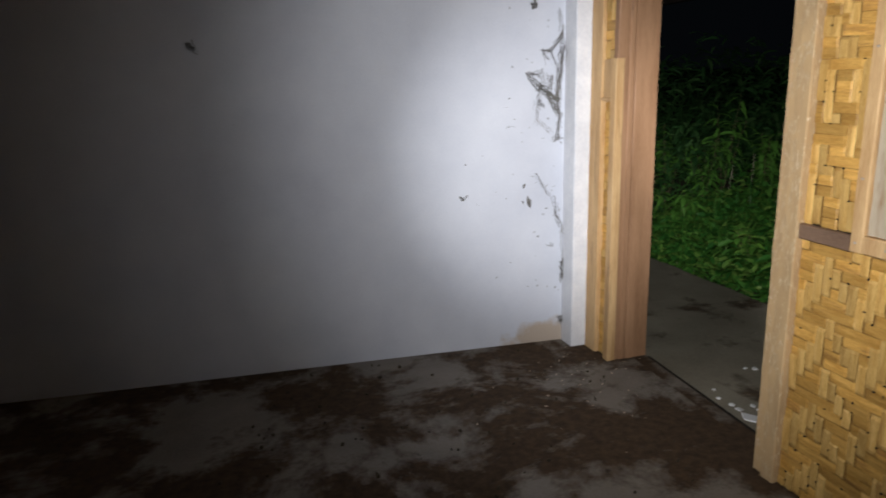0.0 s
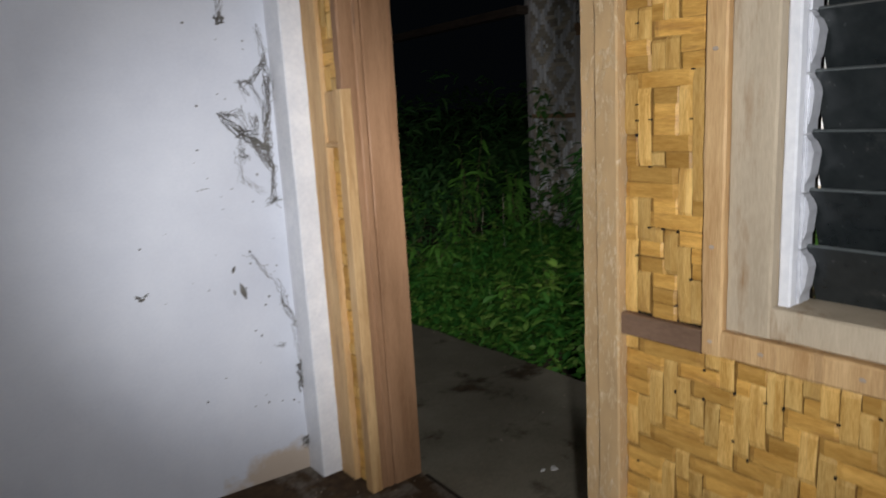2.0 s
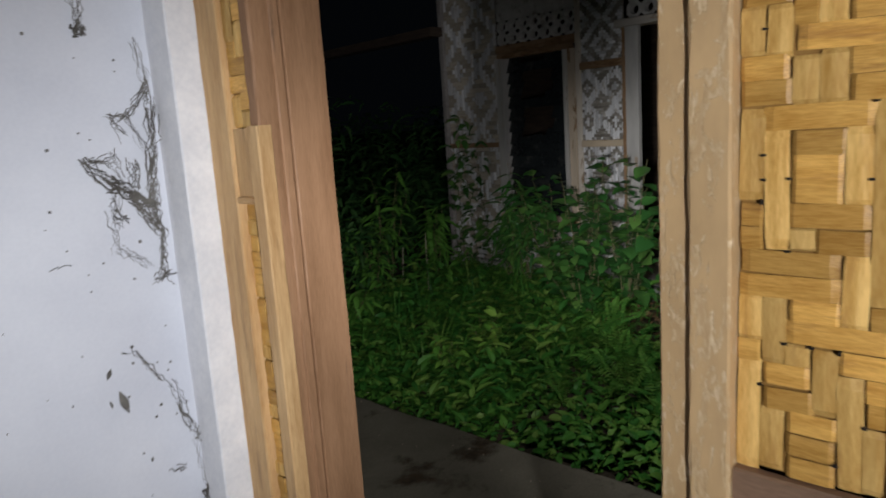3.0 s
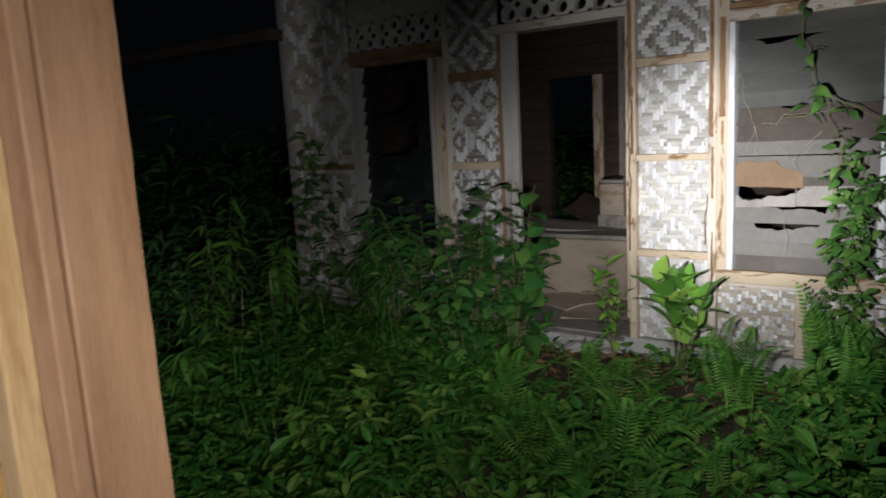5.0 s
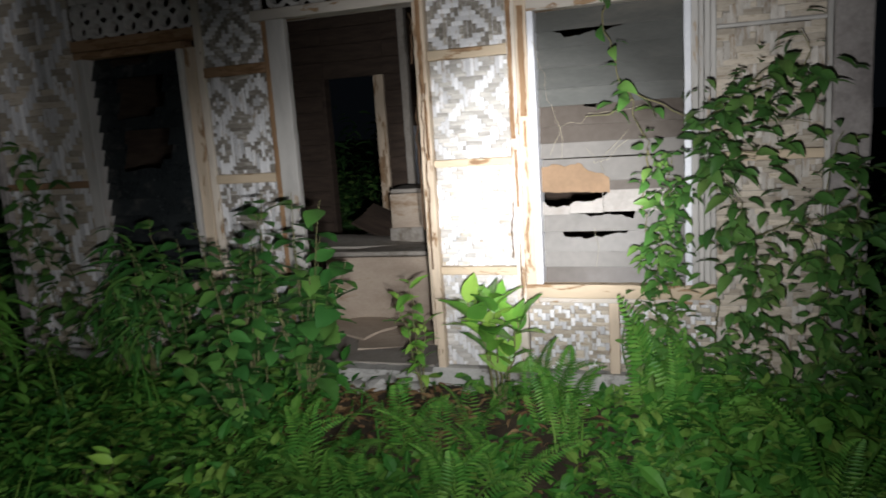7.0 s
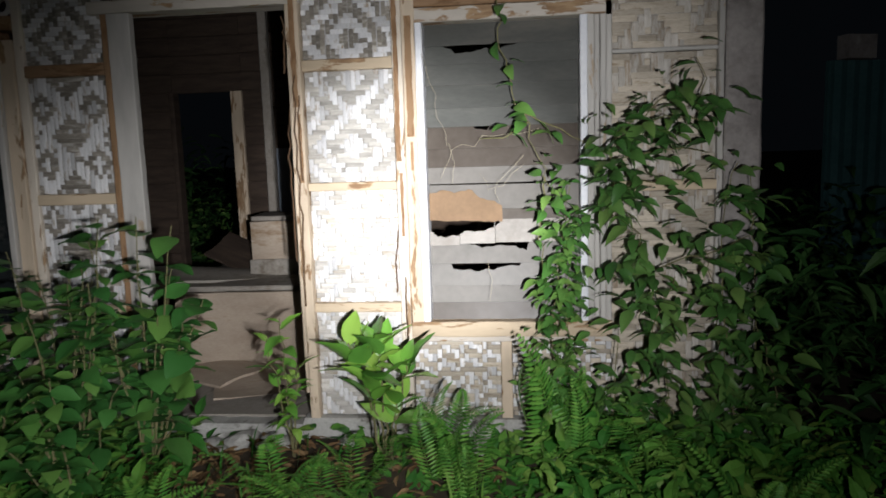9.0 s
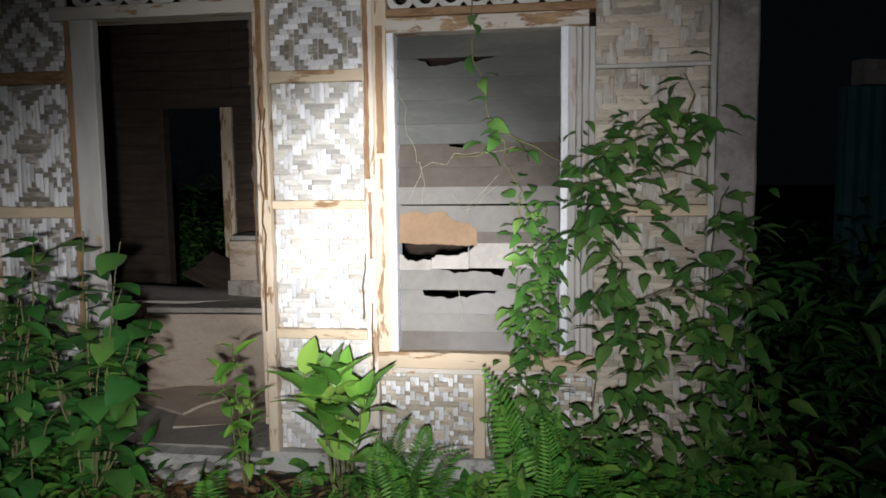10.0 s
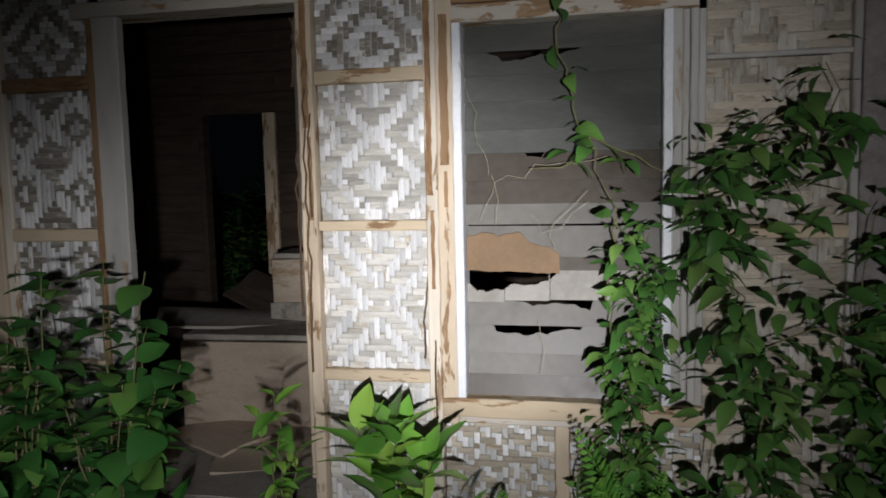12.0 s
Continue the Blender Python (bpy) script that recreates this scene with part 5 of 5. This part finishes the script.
def cover(n, x0, x1, y0, y1, height, size, dens, bare=None):
    items = []
    while len(items) < n:
        x, y = rg.uniform(x0, x1), rg.uniform(y0, y1)
        if x < 3.52 - (y - 4.05) * 0.13:
            continue
        if 5.36 < x < 9.1 and 2.15 < y < 6.95:
            continue
        d = noise.noise(Vector((x * dens, y * dens, 2.0)))
        if d < rg.uniform(-0.8, 0.05):
            continue
        if bare and (x - bare[0]) ** 2 / bare[2] ** 2 + (y - bare[1]) ** 2 / bare[3] ** 2 < rg.uniform(0.4, 1.0):
            continue
        h = gz(x, y) + abs(rg.gauss(0, height)) * (0.6 + d)
        items.append(leaf_pose((x, y, h), rg.uniform(0, 360), rg.uniform(-15, 60), rg.gauss(0, 20), size * rg.uniform(0.5, 1.4)))
    return items


BARE = (5.02, 4.28, 0.50, 0.72)
scatter_mesh("ground_cover", cover(17000, 3.1, 5.40, 2.0, 6.6, 0.085, 0.068, 1.3, BARE), 0.85, 0.25, LEAF_GROUND, "low green weeds carpeting the yard", "weeds")
scatter_mesh("ground_cover", cover(3500, 3.4, 5.2, 4.5, 6.8, 0.16, 0.09, 1.1), 0.6, 0.3, LEAF_GROUND, "taller green weeds in the yard", "weeds")
scatter_mesh("ground_cover", cover(4500, 3.6, 5.35, 0.2, 3.1, 0.17, 0.085, 1.1), 0.7, 0.3, LEAF_GROUND, "taller green weeds in the yard", "weeds")


def bank(n, x0, x1, y0, y1, height, size, seed):
    """Tall rank weeds: leaves spread through leaning clumps."""
    r = random.Random(seed)
    items = []
    while len(items) < n:
        cx, cy = r.uniform(x0, x1), r.uniform(y0, y1)
        if 5.2 < cx < 9.2 and 2.0 < cy < 7.05:
            continue
        if cx < 3.75 - (cy - 4.05) * 0.13:
            continue
        h = height * r.uniform(0.35, 1.15)
        lx, ly = r.gauss(0, 0.25), r.gauss(0, 0.25)
        for k in range(r.randint(14, 30)):
            t = r.random() ** 0.7
            p = (cx + lx * t * h + r.gauss(0, 0.07), cy + ly * t * h + r.gauss(0, 0.07), gz(cx, cy) + h * t)
            items.append(leaf_pose(p, r.uniform(0, 360), r.uniform(-35, 40), r.gauss(0, 20), size * r.uniform(0.5, 1.4)))
    return items


scatter_mesh("weed_bank", bank(7500, 3.3, 9.0, 6.3, 11.5, 0.75, 0.12, 81), 0.5, 0.35, LEAF_FAR, "bank of dark green weeds beside the house", "weeds")
scatter_mesh("weed_bank", bank(6500, 4.6, 9.0, -2.0, 2.05, 0.95, 0.13, 82), 0.5, 0.35, LEAF_FAR, "bank of dark green weeds beside the house", "weeds")
scatter_mesh("weed_bank", bank(2500, 9.3, 11.5, 3.5, 7.5, 0.9, 0.12, 83), 0.5, 0.35, LEAF_FAR, "green weeds growing behind the ruined house", "weeds")
scatter_mesh("weed_bank", bank(2200, 9.22, 10.2, 5.2, 7.2, 0.80, 0.075, 85), 0.9, 0.3, JOINED["vine_leaf"], "green weeds crowding the rear doorway", "weeds")
scatter_mesh("weed_bank", bank(9000, 5.5, 15.0, 7.5, 16.0, 1.5, 0.2, 84), 0.4, 0.35, LEAF_FAR, "tall dark weeds at the back of the yard", "weeds")


def grass_blades(n, x0, x1, y0, y1, h0, h1, seed):
    r = random.Random(seed)
    vs, fs = [], []
    for k in range(n):
        x, y = r.uniform(x0, x1), r.uniform(y0, y1)
        if x < 3.56 - (y - 4.05) * 0.13 or x > 5.3:
            continue
        h, a, b = r.uniform(h0, h1), r.uniform(0, math.tau), r.uniform(0.1, 0.6)
        dx, dy = math.cos(a), math.sin(a)
        i = len(vs)
        for t, w in ((0, 0.004), (0.4, 0.005), (0.75, 0.0035)):
            for s in (-1, 1):
                vs.append((x + dx * b * h * t * t - dy * w * s, y + dy * b * h * t * t + dx * w * s, gz(x, y) + h * (t - 0.2 * b * t * t)))
        vs.append((x + dx * b * h, y + dy * b * h, gz(x, y) + h * (1 - 0.2 * b)))
        fs.extend([(i, i + 1, i + 3, i + 2), (i + 2, i + 3, i + 5, i + 4), (i + 4, i + 5, i + 6)])
    me = bpy.data.meshes.new("grass")
    me.from_pydata(vs, [], fs)
    me.materials.append(LEAF_GROUND)
    return tagged(new("grass", me), "thin green grass blades among the weeds", "grass", "", "stuff")


grass_blades(160, 3.4, 5.3, 5.2, 7.2, 0.15, 0.45, 90)
grass_blades(150, 3.7, 5.3, 2.0, 4.8, 0.08, 0.2, 91)


def stalk(x, y, h, label, lean=0.03):
    root = new("grass_stalk")
    root.matrix_world = pose(x, y, gz(x, y))
    tagged(root, label, "grass")
    part("stem", tube(bmesh.new(), bend((0, 0, -0.02), (lean, lean, h), 0.0, 6), 0.003, 0.0015, 5), DRY, root)
    bm = bmesh.new()
    tube(bm, [(lean, lean, h - 0.08), (lean, lean, h - 0.03), (lean * 1.1, lean, h + 0.06)], 0.005, 0.002, 6)
    part("seed_head", bm, DRY, root, "pale dry seed head")
    return root


stalk(4.64, 6.31, 0.48, "pale dry grass stalk standing in the weeds")
stalk(4.52, 6.50, 0.36, "bent pale grass stalk in the weeds", 0.10)

# broken white shards and crumbs by the threshold
rg = random.Random(95)


def shard(x, y, size, turn):
    bm = bmesh.new()
    n = rg.randint(4, 6)
    ring = [(size * rg.uniform(0.5, 1.1) * math.cos(k * math.tau / n), size * rg.uniform(0.35, 0.8) * math.sin(k * math.tau / n)) for k in range(n)]
    a = [bm.verts.new((p, q, 0.0)) for p, q in ring]
    b = [bm.verts.new((p * 0.95, q * 0.95, 0.006)) for p, q in ring]
    bm.faces.new(list(reversed(a)))
    bm.faces.new(b)
    for k in range(n):
        bm.faces.new((a[k], a[(k + 1) % n], b[(k + 1) % n], b[k]))
    return tagged(mesh_ob("broken_shard", bm, CHIP, pose(x, y, -0.004, rg.uniform(0, 6), rg.uniform(0, 6), turn)), "broken white shard lying on the concrete", "debris", "shards by the threshold")


for x, y, s in ((2.46, 3.04, 0.045), (2.45, 3.10, 0.022), (2.455, 3.16, 0.02), (2.45, 3.25, 0.018), (2.455, 3.30, 0.014), (2.52, 3.12, 0.022), (2.55, 3.09, 0.016), (2.78, 3.48, 0.018), (2.80, 3.44, 0.022), (2.76, 3.52, 0.012)):
    shard(x - 0.085 + rg.gauss(0, 0.014), y - 0.10 + rg.gauss(0, 0.02), s * rg.uniform(0.8, 1.5), rg.uniform(0, 180))
crumbs = bmesh.new()
for k in range(110):
    if k % 2:
        x, y, z = 1.95 + rg.gauss(-0.15, 0.22), 3.45 + rg.gauss(0, 0.3), 0.0
        if x > 2.2 or y > 4.0:
            continue
    else:
        x, y, z = rg.uniform(2.5, 3.4), rg.uniform(2.9, 5.4), -0.010
    s = rg.uniform(0.001, 0.0038)
    box(crumbs, x - s, x + s * rg.uniform(0.5, 1.5), y - s, y + s * rg.uniform(0.4, 1.2), z, z + s)
tagged(mesh_ob("crumbs", crumbs, PLY), "scattered pale crumbs on the concrete", "debris", "", "stuff")
clods = bmesh.new()
for k in range(130):
    x, y = rg.uniform(0.0, 1.95), rg.uniform(2.0, 3.95)
    s = rg.uniform(0.004, 0.014)
    m = pose(x, y, s * 0.3, rg.uniform(0, 90), rg.uniform(0, 90), rg.uniform(0, 360)) @ Matrix.Diagonal((s, s * 0.8, s * 0.5, 1))
    bmesh.ops.create_icosphere(clods, subdivisions=1, radius=1.0, matrix=m)
tagged(mesh_ob("dirt_clods", clods, SOIL), "small dark clods of dirt on the floor", "dirt", "", "stuff")

# dead leaves by the curb
DEAD = leafy("dead_leaf", [(0.07, 0.04, 0.02), (0.17, 0.10, 0.05), (0.30, 0.20, 0.10)], 0.8, 0.15)
items = []
r = random.Random(120)
for k in range(900):
    x, y = r.gauss(5.05, 0.22), r.gauss(4.35, 0.5)
    if x > 5.39 or x < 3.7:
        continue
    items.append(leaf_pose((x, y, gz(x, y) + r.uniform(0.004, 0.03)), r.uniform(0, 360), r.gauss(0, 14), r.gauss(0, 14), r.uniform(0.03, 0.085)))
scatter_mesh("leaf_litter", items, 0.6, 0.1, DEAD, "dry brown leaves lying before the house curb", "leaves")


def rubble(x, y, s, seed):
    r = random.Random(seed)
    bm = bmesh.new()
    bmesh.ops.create_icosphere(bm, subdivisions=2, radius=1.0)
    for v in bm.verts:
        d = v.co.normalized()
        v.co = d * (1 + 0.35 * noise.noise(d * 1.6 + Vector((seed, 0, 0))))
        v.co = Vector((v.co.x * s * 1.3, v.co.y * s, v.co.z * s * 0.55))
    return tagged(mesh_ob("rubble_stone", bm, CURB, pose(x, y, gz(x, y) + s * 0.22, r.uniform(-10, 10), r.uniform(-10, 10), r.uniform(0, 360))), "pale broken concrete lump by the curb", "stone", "rubble before the doorway")


for k, (x, y, s) in enumerate(((5.33, 4.70, 0.06), (5.30, 4.55, 0.045), (5.34, 4.42, 0.07), (5.28, 4.30, 0.035), (5.33, 4.22, 0.05), (5.24, 4.48, 0.03), (5.34, 4.84, 0.05), (5.20, 4.65, 0.035), (5.33, 3.95, 0.045), (5.32, 3.35, 0.05))):
    rubble(x, y, s, 200 + k)
